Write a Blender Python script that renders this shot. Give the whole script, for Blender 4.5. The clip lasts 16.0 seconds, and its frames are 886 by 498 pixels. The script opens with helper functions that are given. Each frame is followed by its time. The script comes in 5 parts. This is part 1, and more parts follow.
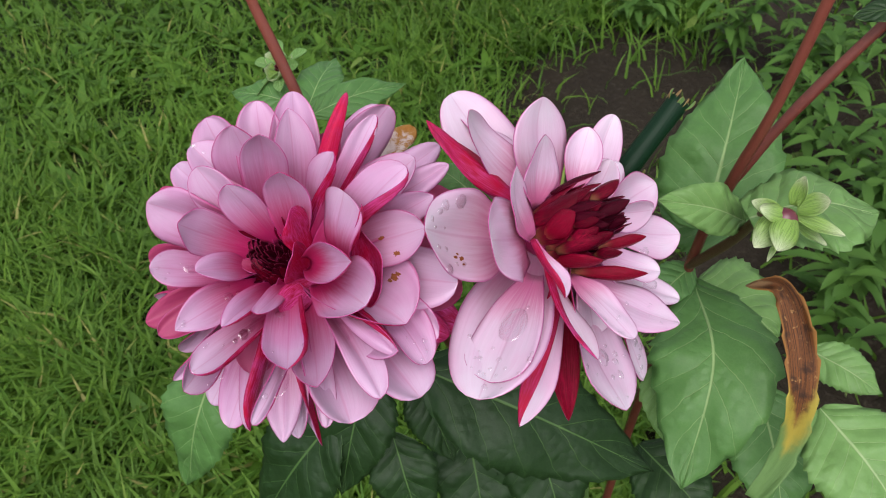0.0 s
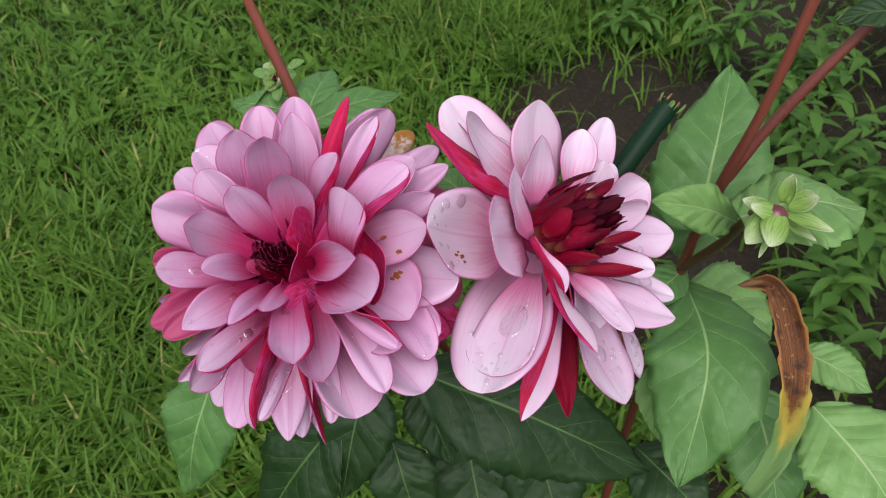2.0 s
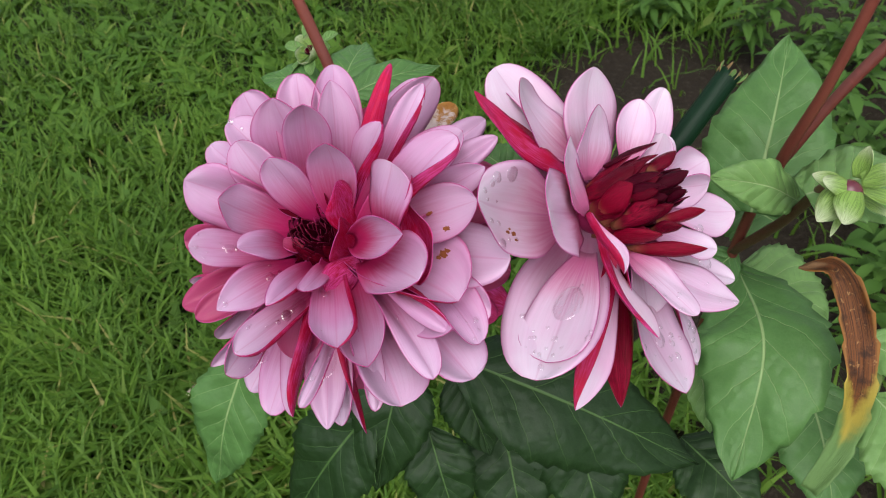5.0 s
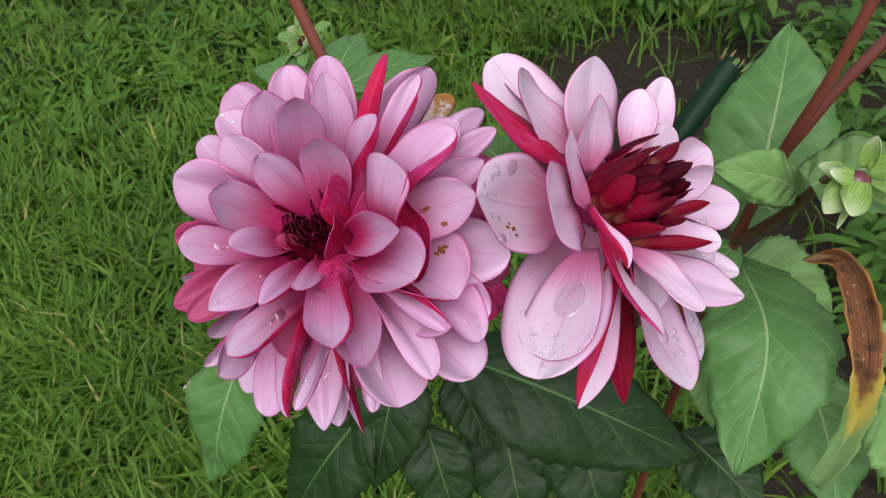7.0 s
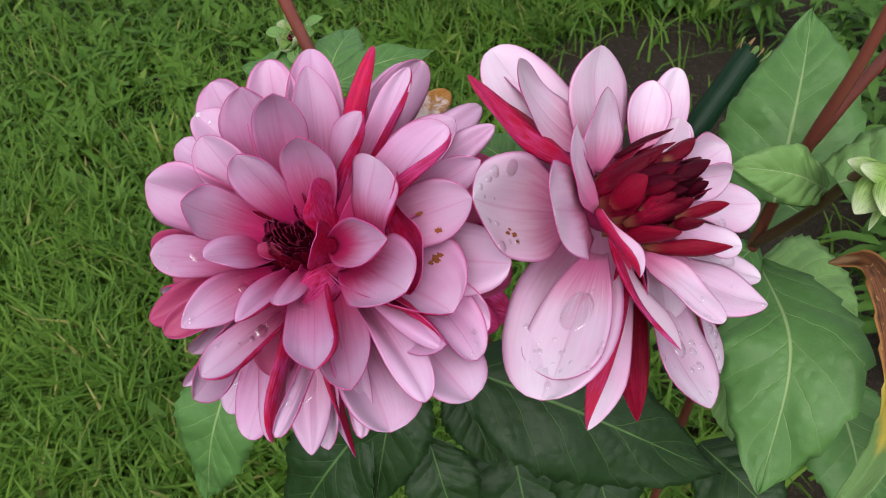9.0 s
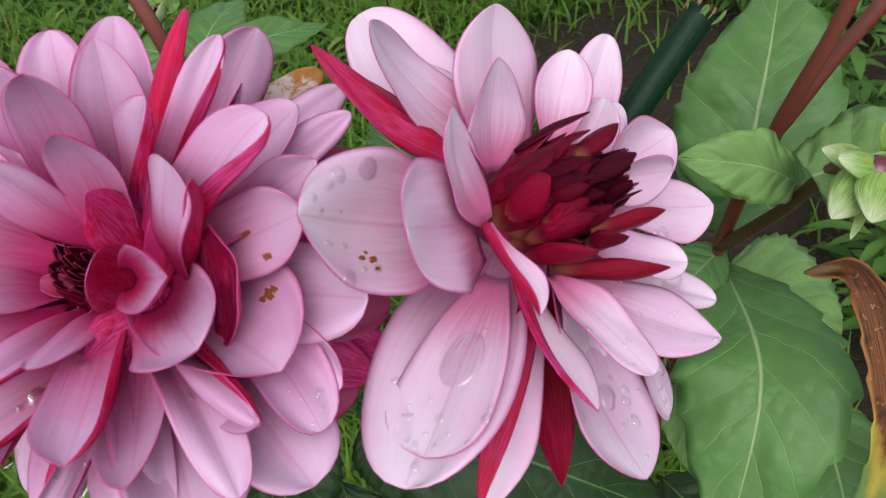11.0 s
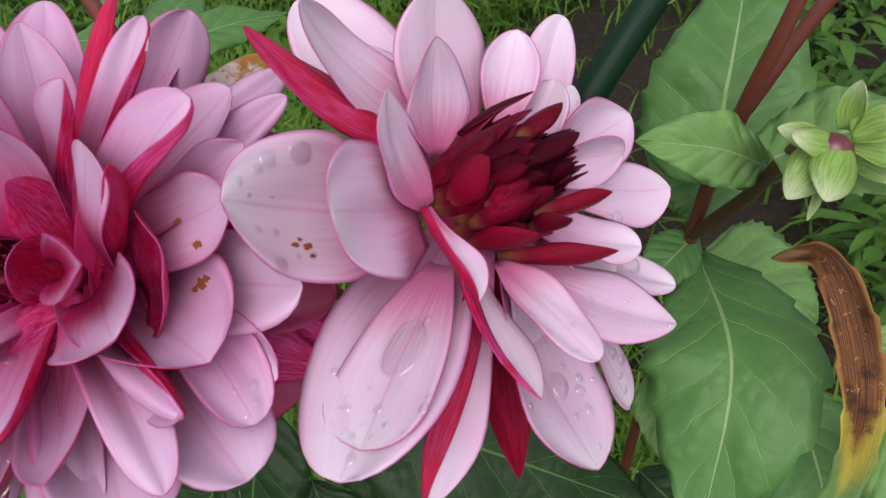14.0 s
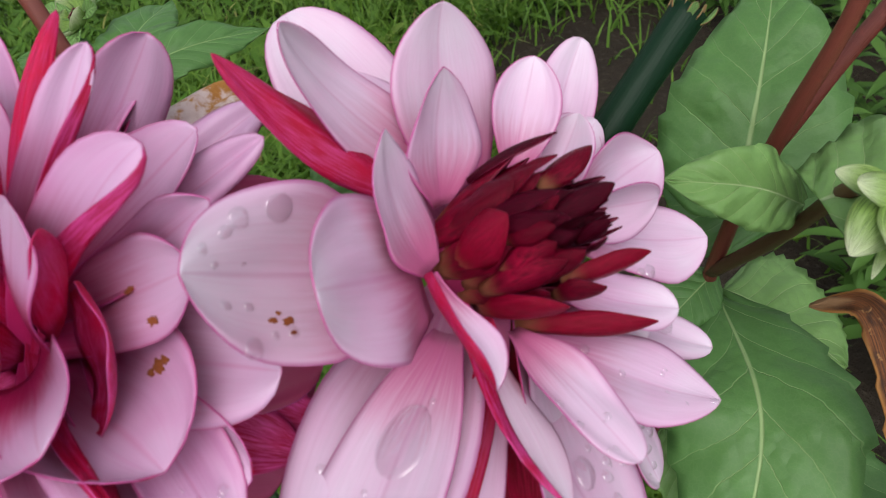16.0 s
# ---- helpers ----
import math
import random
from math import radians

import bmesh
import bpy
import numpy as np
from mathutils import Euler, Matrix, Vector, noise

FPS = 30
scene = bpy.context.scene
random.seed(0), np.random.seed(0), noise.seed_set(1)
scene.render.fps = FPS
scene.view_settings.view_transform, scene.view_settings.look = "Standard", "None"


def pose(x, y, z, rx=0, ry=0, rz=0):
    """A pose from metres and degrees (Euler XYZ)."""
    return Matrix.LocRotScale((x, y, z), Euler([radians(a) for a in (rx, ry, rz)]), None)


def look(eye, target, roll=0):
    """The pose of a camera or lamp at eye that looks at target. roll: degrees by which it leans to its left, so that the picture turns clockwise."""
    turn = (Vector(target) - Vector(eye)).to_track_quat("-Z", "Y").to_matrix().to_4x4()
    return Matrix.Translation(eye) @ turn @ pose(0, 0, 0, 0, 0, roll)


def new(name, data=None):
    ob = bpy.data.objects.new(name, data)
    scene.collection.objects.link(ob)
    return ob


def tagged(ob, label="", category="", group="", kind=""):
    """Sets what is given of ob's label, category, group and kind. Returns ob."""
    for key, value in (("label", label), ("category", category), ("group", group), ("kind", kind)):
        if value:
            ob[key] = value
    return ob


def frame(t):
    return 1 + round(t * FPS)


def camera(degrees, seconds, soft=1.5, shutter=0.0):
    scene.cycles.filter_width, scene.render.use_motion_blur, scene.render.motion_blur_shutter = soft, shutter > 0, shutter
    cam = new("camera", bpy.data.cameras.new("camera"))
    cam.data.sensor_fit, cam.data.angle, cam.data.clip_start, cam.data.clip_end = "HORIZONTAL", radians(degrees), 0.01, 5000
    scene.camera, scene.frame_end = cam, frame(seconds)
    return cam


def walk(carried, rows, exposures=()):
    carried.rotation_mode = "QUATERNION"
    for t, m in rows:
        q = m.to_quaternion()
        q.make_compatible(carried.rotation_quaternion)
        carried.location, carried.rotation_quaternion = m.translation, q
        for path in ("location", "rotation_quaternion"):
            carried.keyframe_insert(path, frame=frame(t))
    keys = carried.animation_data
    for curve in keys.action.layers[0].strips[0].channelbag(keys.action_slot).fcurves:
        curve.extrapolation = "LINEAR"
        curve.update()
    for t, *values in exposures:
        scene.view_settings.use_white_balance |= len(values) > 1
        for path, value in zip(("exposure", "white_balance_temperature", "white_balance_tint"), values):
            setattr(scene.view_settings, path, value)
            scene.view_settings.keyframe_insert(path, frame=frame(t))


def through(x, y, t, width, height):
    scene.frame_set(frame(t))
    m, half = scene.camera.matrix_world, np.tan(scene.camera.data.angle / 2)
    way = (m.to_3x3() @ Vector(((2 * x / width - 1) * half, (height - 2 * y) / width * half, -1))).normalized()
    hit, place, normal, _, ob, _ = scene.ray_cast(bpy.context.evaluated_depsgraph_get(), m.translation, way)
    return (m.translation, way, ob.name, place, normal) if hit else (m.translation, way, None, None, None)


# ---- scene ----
cam = camera(59.8, 16.0, 1.0)
cam.data.dof.use_dof, cam.data.dof.focus_distance, cam.data.dof.aperture_fstop = True, 0.35, 28.0
PATH = [
    (0, (0.114, 0.108, 0.976), (0.007, 1.518, -0.438), -4.2),
    (0.5, (0.117, 0.101, 0.982), (0.046, 1.524, -0.421), -3.3),
    (1, (0.111, 0.097, 0.98), (0.026, 1.53, -0.412), -3.8),
    (1.5, (0.11, 0.094, 0.978), (0.029, 1.536, -0.406), -4.2),
    (2, (0.109, 0.096, 0.975), (0.031, 1.542, -0.405), -4.0),
    (2.5, (0.108, 0.106, 0.967), (0.014, 1.548, -0.415), -4.7),
    (3, (0.107, 0.105, 0.963), (0.0, 1.545, -0.421), -5.1),
    (3.5, (0.102, 0.105, 0.965), (-0.016, 1.545, -0.418), -5.5),
    (4, (0.103, 0.109, 0.961), (-0.018, 1.544, -0.427), -5.5),
    (4.5, (0.099, 0.11, 0.956), (-0.03, 1.54, -0.436), -5.6),
    (4.7, (0.096, 0.108, 0.957), (-0.035, 1.536, -0.437), -5.4),
    (7, (0.094, 0.116, 0.952), (-0.026, 1.525, -0.462), -5.6),
    (7.5, (0.094, 0.116, 0.952), (-0.027, 1.526, -0.461), -5.7),
    (8, (0.094, 0.118, 0.951), (-0.031, 1.528, -0.461), -5.9),
    (8.2, (0.094, 0.119, 0.95), (-0.031, 1.529, -0.463), -6.1),
    (10.3, (0.123, 0.179, 0.895), (-0.058, 1.583, -0.518), -8.3),
    (10.5, (0.128, 0.183, 0.89), (-0.036, 1.579, -0.533), -7.9),
    (11, (0.137, 0.197, 0.887), (0.006, 1.586, -0.546), -7.8),
    (11.5, (0.146, 0.21, 0.879), (0.027, 1.595, -0.559), -8.5),
    (12, (0.147, 0.215, 0.867), (0.041, 1.593, -0.578), -8.6),
    (12.5, (0.153, 0.215, 0.871), (0.06, 1.571, -0.595), -8.7),
    (13, (0.149, 0.213, 0.874), (0.006, 1.587, -0.571), -9.0),
    (13.5, (0.155, 0.203, 0.876), (0.016, 1.578, -0.569), -8.9),
    (14, (0.153, 0.199, 0.878), (0.02, 1.585, -0.557), -8.7),
    (14.5, (0.156, 0.202, 0.882), (0.035, 1.595, -0.548), -8.2),
    (15, (0.147, 0.206, 0.889), (0.043, 1.611, -0.531), -7.6),
    (15.5, (0.14, 0.222, 0.879), (0.039, 1.633, -0.535), -7.3),
    (16, (0.147, 0.234, 0.864), (0.051, 1.631, -0.564), -7.6),
]
walk(cam, [(t, look(eye, target, roll)) for t, eye, target, roll in PATH], [(0, 0.52), (8, 0.50), (11, 0.46), (12.5, 0.38), (16, 0.38)])

# ---- light ----
world = bpy.data.worlds.new("overcast_sky")
scene.world = world
world.use_nodes = True
wn, wl = world.node_tree.nodes, world.node_tree.links
sky = wn.new("ShaderNodeTexSky")
sky.sky_type, sky.sun_disc = "NISHITA", False
SUN_UP, SUN_TURN = radians(58), radians(180)
sky.sun_elevation, sky.sun_rotation = SUN_UP, SUN_TURN
sky.air_density, sky.dust_density = 1.0, 3.0
pale = wn.new("ShaderNodeHueSaturation")
pale.inputs["Saturation"].default_value = 0.32
wl.new(sky.outputs[0], pale.inputs["Color"])
wl.new(pale.outputs[0], wn["Background"].inputs["Color"])
wn["Background"].inputs["Strength"].default_value = 0.15
sun = new("sun", bpy.data.lights.new("sun", "SUN"))
sun.data.energy, sun.data.angle, sun.data.color = 0.95, radians(60), (1.0, 0.98, 0.95)
sun_from = Vector((math.sin(SUN_TURN) * math.cos(SUN_UP), math.cos(SUN_TURN) * math.cos(SUN_UP), math.sin(SUN_UP)))
sun.matrix_world = look(sun_from * 10, (0, 0, 0))


# ---- materials ----
class Mat:
    """A node material with short helpers."""

    def __init__(self, name, rough=0.5, spec=0.5):
        self.m = bpy.data.materials.new(name)
        self.m.use_nodes = True
        self.n, self.l = self.m.node_tree.nodes, self.m.node_tree.links
        self.b = self.n["Principled BSDF"]
        self.b.inputs["Roughness"].default_value = rough
        self.b.inputs["Specular IOR Level"].default_value = spec

    def put(self, a, b):
        if isinstance(a, (int, float)):
            b.default_value = a
        elif isinstance(a, tuple):
            b.default_value = (*a, 1.0) if len(a) == 3 and b.type == "RGBA" else a
        else:
            self.l.new(a, b)

    def coord(self, kind="Object"):
        return self.n.new("ShaderNodeTexCoord").outputs[kind]

    def scaled(self, vec, sx, sy, sz):
        m = self.n.new("ShaderNodeMapping")
        self.l.new(vec, m.inputs["Vector"])
        m.inputs["Scale"].default_value = (sx, sy, sz)
        return m.outputs[0]

    def noise(self, vec, scale, detail=3.0, rough=0.55):
        t = self.n.new("ShaderNodeTexNoise")
        if vec is not None:
            self.l.new(vec, t.inputs["Vector"])
        t.inputs["Scale"].default_value, t.inputs["Detail"].default_value, t.inputs["Roughness"].default_value = scale, detail, rough
        return t.outputs["Fac"]

    def math(self, op, a, b=0.0, c=0.0, clamp=False):
        t = self.n.new("ShaderNodeMath")
        t.operation, t.use_clamp = op, clamp
        for k, v in enumerate((a, b, c)):
            self.put(v, t.inputs[k])
        return t.outputs[0]

    def ramp(self, v, lo, hi, a=0.0, b=1.0):
        t = self.n.new("ShaderNodeMapRange")
        t.interpolation_type = "SMOOTHSTEP"
        self.put(v, t.inputs[0])
        for k, q in enumerate((lo, hi, a, b)):
            t.inputs[k + 1].default_value = q
        return t.outputs[0]

    def mix(self, f, a, b):
        t = self.n.new("ShaderNodeMix")
        t.data_type = "RGBA"
        self.put(f, t.inputs[0])
        self.put(a, t.inputs[6])
        self.put(b, t.inputs[7])
        return t.outputs[2]

    def uv(self):
        s = self.n.new("ShaderNodeSeparateXYZ")
        self.l.new(self.coord("UV"), s.inputs[0])
        return s.outputs[0], s.outputs[1]

    def rand(self, kind="object"):
        if kind == "object":
            return self.n.new("ShaderNodeObjectInfo").outputs["Random"]
        return self.n.new("ShaderNodeNewGeometry").outputs["Random Per Island"]

    def bump(self, h, strength, dist):
        t = self.n.new("ShaderNodeBump")
        t.inputs["Strength"].default_value, t.inputs["Distance"].default_value = strength, dist
        self.l.new(h, t.inputs["Height"])
        self.l.new(t.outputs[0], self.b.inputs["Normal"])

    def done(self, colour, through=0.0):
        """Sets the colour; through: the share of light that passes the thin sheet."""
        self.put(colour, self.b.inputs["Base Color"])
        if through:
            t = self.n.new("ShaderNodeBsdfTranslucent")
            self.put(colour, t.inputs[0])
            x = self.n.new("ShaderNodeMixShader")
            x.inputs[0].default_value = through
            self.l.new(self.b.outputs[0], x.inputs[1])
            self.l.new(t.outputs[0], x.inputs[2])
            self.l.new(x.outputs[0], self.n["Material Output"].inputs["Surface"])
        return self.m


def petal_face(name, body, base, edge, base_to, through=0.3, rough=0.42, spec=0.34, tip=None, base_from=0.02):
    """The upper side of a petal: fine veins along it, deeper tint at the claw, partly painted shade, and at the
    margins, a thin dark rim.
    """
    k = Mat(name, rough, spec)
    tip = tip or tuple(min(1, c * 1.15) for c in body)
    u, v = k.uv()
    across = k.math("ABSOLUTE", k.math("MULTIPLY_ADD", v, 2.0, -1.0))
    r = k.rand()
    shift = k.n.new("ShaderNodeVectorMath")
    k.l.new(k.coord("UV"), shift.inputs[0])
    k.l.new(k.math("MULTIPLY", r, 37.0), shift.inputs[1])
    grain = k.noise(k.scaled(shift.outputs[0], 2.2, 15.0, 1.0), 1.6, 3.0)
    fine = k.noise(k.scaled(shift.outputs[0], 1.1, 46.0, 1.0), 1.5, 2.0)
    broad = k.noise(k.coord("Object"), 45.0, 2.0)
    col = k.mix(k.ramp(grain, 0.2, 0.85), tuple(c * 0.92 for c in body), tuple(min(1, c * 1.06) for c in body))
    warm = (body[0] * 1.02, body[1] * 0.72, body[2] * 0.88)
    col = k.mix(k.math("MULTIPLY", k.ramp(broad, 0.35, 0.75), 0.6), col, warm)
    col = k.mix(k.math("MULTIPLY", r, 0.4), col, tip)
    col = k.mix(k.math("MULTIPLY", k.ramp(u, 0.4, 0.95), k.ramp(broad, 0.25, 0.75, 0.85, 0.35)), col, tip)
    col = k.mix(k.math("MULTIPLY", k.ramp(fine, 0.5, 0.72), 0.14), col, (body[0] * 0.95, body[1] * 0.5, body[2] * 0.75))
    col = k.mix(k.ramp(across, 0.55, 1.0, 0.0, 0.35), col, warm)
    fade = k.math("ADD", u, k.math("MULTIPLY_ADD", grain, 0.2, -0.1))
    # claw colour, carried up the petal to paint the shade between petals too
    col = k.mix(k.ramp(fade, base_from, base_to, 1.0, 0.0), col, base)
    rim = k.ramp(k.math("ADD", across, k.math("MULTIPLY_ADD", grain, 0.06, -0.03)), 0.94, 0.995)
    rim = k.math("MAXIMUM", rim, k.ramp(u, 0.975, 0.995))
    col = k.mix(k.math("MULTIPLY", rim, 0.6), col, edge)
    mid = k.ramp(across, 0.0, 0.06, 0.2, 0.0)
    col = k.mix(mid, col, edge)
    h = k.math("ADD", k.math("MULTIPLY_ADD", fine, 0.4, grain), k.math("MULTIPLY", k.ramp(across, 0.0, 0.07), 0.5))
    k.bump(h, 0.22, 0.0005)
    return k.done(col, through)


def petal_back(name, deep, streak, amount, through=0.18, rough=0.45, spec=0.3, claw=None):
    """The under side of a petal: crimson with long pale streaks."""
    k = Mat(name, rough, spec)
    grain = k.noise(k.scaled(k.coord("UV"), 3.2, 10.0, 1.0), 2.4, 6.0, 0.68)
    broad = k.noise(k.coord("Object"), 60.0, 2.0)
    r = k.rand()
    f = k.math("MULTIPLY", k.ramp(k.math("MULTIPLY_ADD", broad, 0.5, grain), 0.62, 1.02), k.math("MULTIPLY_ADD", r, amount, amount * 0.45))
    col = k.mix(k.ramp(broad, 0.3, 0.7), deep, tuple(c * 0.72 for c in deep))
    col = k.mix(f, col, streak)
    if claw:
        col = k.mix(k.ramp(k.math("MULTIPLY_ADD", grain, 0.2, k.uv()[0]), 0.10, 0.30, 0.75, 0.0), col, claw)
    k.bump(grain, 0.45, 0.001)
    return k.done(col, through)


PINK = petal_face("petal_pink", (0.595, 0.28, 0.52), (0.52, 0.020, 0.14), (0.50, 0.03, 0.19), 0.66, through=0.18, tip=(0.70, 0.485, 0.685), base_from=0.12, rough=0.38, spec=0.42)
PALE = petal_face("petal_pale", (0.685, 0.465, 0.65), (0.56, 0.13, 0.29), (0.44, 0.02, 0.24), 0.44, through=0.16, tip=(0.77, 0.675, 0.79), base_from=0.05, rough=0.36, spec=0.45)
ROSE = petal_face("petal_rose", (0.62, 0.29, 0.54), (0.50, 0.02, 0.13), (0.50, 0.03, 0.19), 0.54, tip=(0.73, 0.52, 0.72), base_from=0.12, through=0.3)
CLARET = petal_face("floret_claret", (0.12, 0.001, 0.014), (0.12, 0.001, 0.012), (0.5, 0.04, 0.16), 0.4, 0.1, 0.4, 0.15, tip=(0.20, 0.003, 0.028))
LILAC = petal_face("petal_lilac", (0.60, 0.325, 0.55), (0.50, 0.020, 0.14), (0.50, 0.03, 0.20), 0.70, through=0.18, tip=(0.70, 0.52, 0.70), base_from=0.10, rough=0.36, spec=0.42)
# deep pink of inner petals, darkened to carry the shade in the gaps
BLUSH_SHADED = petal_face("petal_blush_shaded", (0.44, 0.040, 0.14), (0.36, 0.005, 0.045), (0.55, 0.05, 0.22), 0.6, tip=(0.52, 0.09, 0.22))


def browned_face():
    """A petal that dries from its end: whitish with rust-brown blotches."""
    k = Mat("petal_browned", 0.55, 0.3)
    u, v = k.uv()
    big = k.noise(k.coord("Object"), 130.0, 4.0, 0.65)
    small = k.noise(k.coord("Object"), 500.0, 3.0)
    col = k.mix(small, (0.62, 0.47, 0.45), (0.80, 0.70, 0.66))
    f = k.ramp(k.math("MULTIPLY_ADD", u, 0.32, big), 0.66, 0.80)
    col = k.mix(f, col, k.mix(small, (0.36, 0.13, 0.02), (0.58, 0.30, 0.08)))
    k.bump(big, 0.6, 0.002)
    return k.done(col, 0.3)


BROWN_FACE = browned_face()
SCARLET = petal_back("petal_reverse_deep", (0.58, 0.0030, 0.055), (0.78, 0.10, 0.42), 0.65, through=0.10, spec=0.2)
CRIMSON = petal_back("petal_reverse", (0.41, 0.0018, 0.038), (0.72, 0.09, 0.38), 0.60, through=0.10, spec=0.18)
RED = petal_face("floret_red", (0.13, 0.0009, 0.015), (0.30, 0.11, 0.06), (0.45, 0.01, 0.09), 0.16, 0.1, 0.4, 0.12)
RED_BACK = petal_back("floret_red_reverse", (0.080, 0.0004, 0.008), (0.27, 0.003, 0.030), 0.75, 0.05, 0.34, 0.09, claw=(0.24, 0.11, 0.05))
VIVID_BACK = petal_back("floret_vivid_reverse", (0.19, 0.0008, 0.014), (0.36, 0.005, 0.045), 0.6, 0.05, 0.32, 0.12, claw=(0.24, 0.11, 0.05))
DARK = petal_face("floret_dark", (0.050, 0.0006, 0.009), (0.03, 0.001, 0.005), (0.30, 0.02, 0.09), 0.2, 0.06, 0.4, 0.12)
DARK_BACK = petal_back("floret_dark_reverse", (0.036, 0.0003, 0.006), (0.15, 0.002, 0.022), 0.5, 0.05, 0.4, 0.07)


def edge_mat(name, colour):
    k = Mat(name, 0.5, 0.4)
    n = k.noise(k.coord("Object"), 300.0, 2.0)
    return k.done(k.mix(n, tuple(c * 0.8 for c in colour), tuple(min(1, c * 1.15) for c in colour)), 0.1)


RIM = edge_mat("petal_margin", (0.52, 0.08, 0.29))
RED_RIM = edge_mat("floret_margin", (0.20, 0.010, 0.045))


def leaf_mat(name, body, vein, gloss=0.4, through=0.25, veins=7.5, blotch=0.5):
    """A leaf with a midrib, side veins, mottling and a waxy sheen."""
    k = Mat(name, gloss, 0.38)
    u, v = k.uv()
    across = k.math("ABSOLUTE", k.math("MULTIPLY_ADD", v, 2.0, -1.0))
    wob = k.noise(k.coord("Object"), 60.0, 3.0)
    side = k.math("FRACT", k.math("ADD", k.math("MULTIPLY", k.math("SUBTRACT", u, k.math("MULTIPLY", k.math("POWER", across, 0.85), 0.24)), veins), k.math("MULTIPLY", wob, 0.35)))
    side = k.math("ABSOLUTE", k.math("SUBTRACT", side, 0.5))
    pillow = k.math("MULTIPLY", k.ramp(side, 0.0, 0.4), k.ramp(across, 0.0, 0.2))
    side = k.math("MULTIPLY", k.ramp(side, 0.004, 0.028, 1.0, 0.0), k.ramp(across, 0.0, 0.98, 1.0, 0.3))
    net = k.n.new("ShaderNodeTexVoronoi")
    net.feature = "DISTANCE_TO_EDGE"
    net.inputs["Scale"].default_value = 420.0
    k.l.new(k.coord("Object"), net.inputs["Vector"])
    web = k.ramp(net.outputs["Distance"], 0.0, 0.12, 1.0, 0.0)
    mid = k.ramp(k.math("MULTIPLY", across, k.math("MULTIPLY_ADD", u, 0.9, 0.6)), 0.008, 0.034, 1.0, 0.0)
    lines = k.math("MAXIMUM", mid, side)
    big = k.noise(k.coord("Object"), 28.0, 3.0)
    fine = k.noise(k.coord("Object"), 240.0, 3.0)
    col = k.mix(k.ramp(big, 0.3, 0.72), body, tuple(c * (1 - 0.4 * blotch) for c in body))
    col = k.mix(k.math("MULTIPLY", fine, 0.3), col, tuple(c * 1.35 for c in body))
    col = k.mix(k.math("MULTIPLY", k.rand(), 0.25), col, (body[0] * 1.4, body[1] * 1.25, body[2] * 1.1))
    col = k.mix(k.math("MULTIPLY", web, 0.07), col, vein)
    cell = k.n.new("ShaderNodeTexVoronoi")
    cell.inputs["Scale"].default_value = 130.0
    k.l.new(k.coord("Object"), cell.inputs["Vector"])
    quilt = k.ramp(cell.outputs["Distance"], 0.0, 0.7)
    col = k.mix(k.math("MULTIPLY", quilt, 0.22), col, tuple(c * 0.6 for c in body))
    col = k.mix(k.math("MULTIPLY", pillow, 0.16), col, tuple(c * 0.6 for c in body))
    col = k.mix(k.math("MAXIMUM", k.math("MULTIPLY", mid, 0.9), k.math("MULTIPLY", side, 0.7)), col, vein)
    h = k.math("ADD", k.math("MULTIPLY_ADD", pillow, 0.45, k.math("MULTIPLY", lines, -0.3)), k.math("ADD", k.math("MULTIPLY", fine, 0.25), k.math("MULTIPLY", quilt, -0.55)))
    k.bump(h, 0.7, 0.0016)
    return k.done(col, through)


LEAF = leaf_mat("leaf_green", (0.104, 0.248, 0.066), (0.34, 0.48, 0.20), 0.46)
# dark leaf green, darkened further for the shade under the flower heads
LEAF_DARK_SHADED = leaf_mat("leaf_dark_shaded", (0.019, 0.055, 0.013), (0.11, 0.21, 0.06), 0.52)
LEAF_PALE = leaf_mat("leaf_pale", (0.215, 0.410, 0.120), (0.44, 0.58, 0.28), 0.40, 0.3)
LEAF_BACK = leaf_mat("leaf_reverse", (0.13, 0.22, 0.08), (0.25, 0.35, 0.15), 0.55, 0.25)
LEAF_RIM = edge_mat("leaf_margin", (0.12, 0.22, 0.07))


def bract_mat():
    """A fleshy bract: yellow-green with dark lines along it and a whitish end."""
    k = Mat("bract_green", 0.30, 0.5)
    u, v = k.uv()
    soft = k.noise(k.scaled(k.coord("UV"), 3.0, 10.0, 1.0), 2.0, 3.0)
    lines = k.noise(k.scaled(k.coord("UV"), 1.2, 34.0, 1.0), 1.5, 2.0)
    col = k.mix(soft, (0.22, 0.40, 0.06), (0.36, 0.54, 0.14))
    col = k.mix(k.ramp(k.math("MULTIPLY_ADD", soft, 0.3, u), 0.45, 1.15), col, (0.72, 0.78, 0.52))
    col = k.mix(k.math("MULTIPLY", k.ramp(lines, 0.50, 0.62), 0.65), col, (0.07, 0.15, 0.02))
    k.bump(k.math("ADD", lines, k.math("MULTIPLY", soft, 0.4)), 0.5, 0.001)
    return k.done(col, 0.3)


BRACT = bract_mat()


def stem_mat(name, body, tint, low, high, spec=0.5):
    k = Mat(name, 0.42, spec)
    u, v = k.uv()
    n = k.noise(k.scaled(k.coord("UV"), 6.0, 24.0, 1.0), 2.0, 4.0)
    spots = k.noise(k.coord("Object"), 420.0, 2.0)
    col = k.mix(n, body, tuple(c * 0.62 for c in body))
    col = k.mix(k.ramp(u, low, high), col, tint)
    col = k.mix(k.math("MULTIPLY", k.ramp(spots, 0.55, 0.75), 0.3), col, tuple(min(1, c * 1.6) for c in body))
    k.bump(n, 0.35, 0.0008)
    return k.done(col)


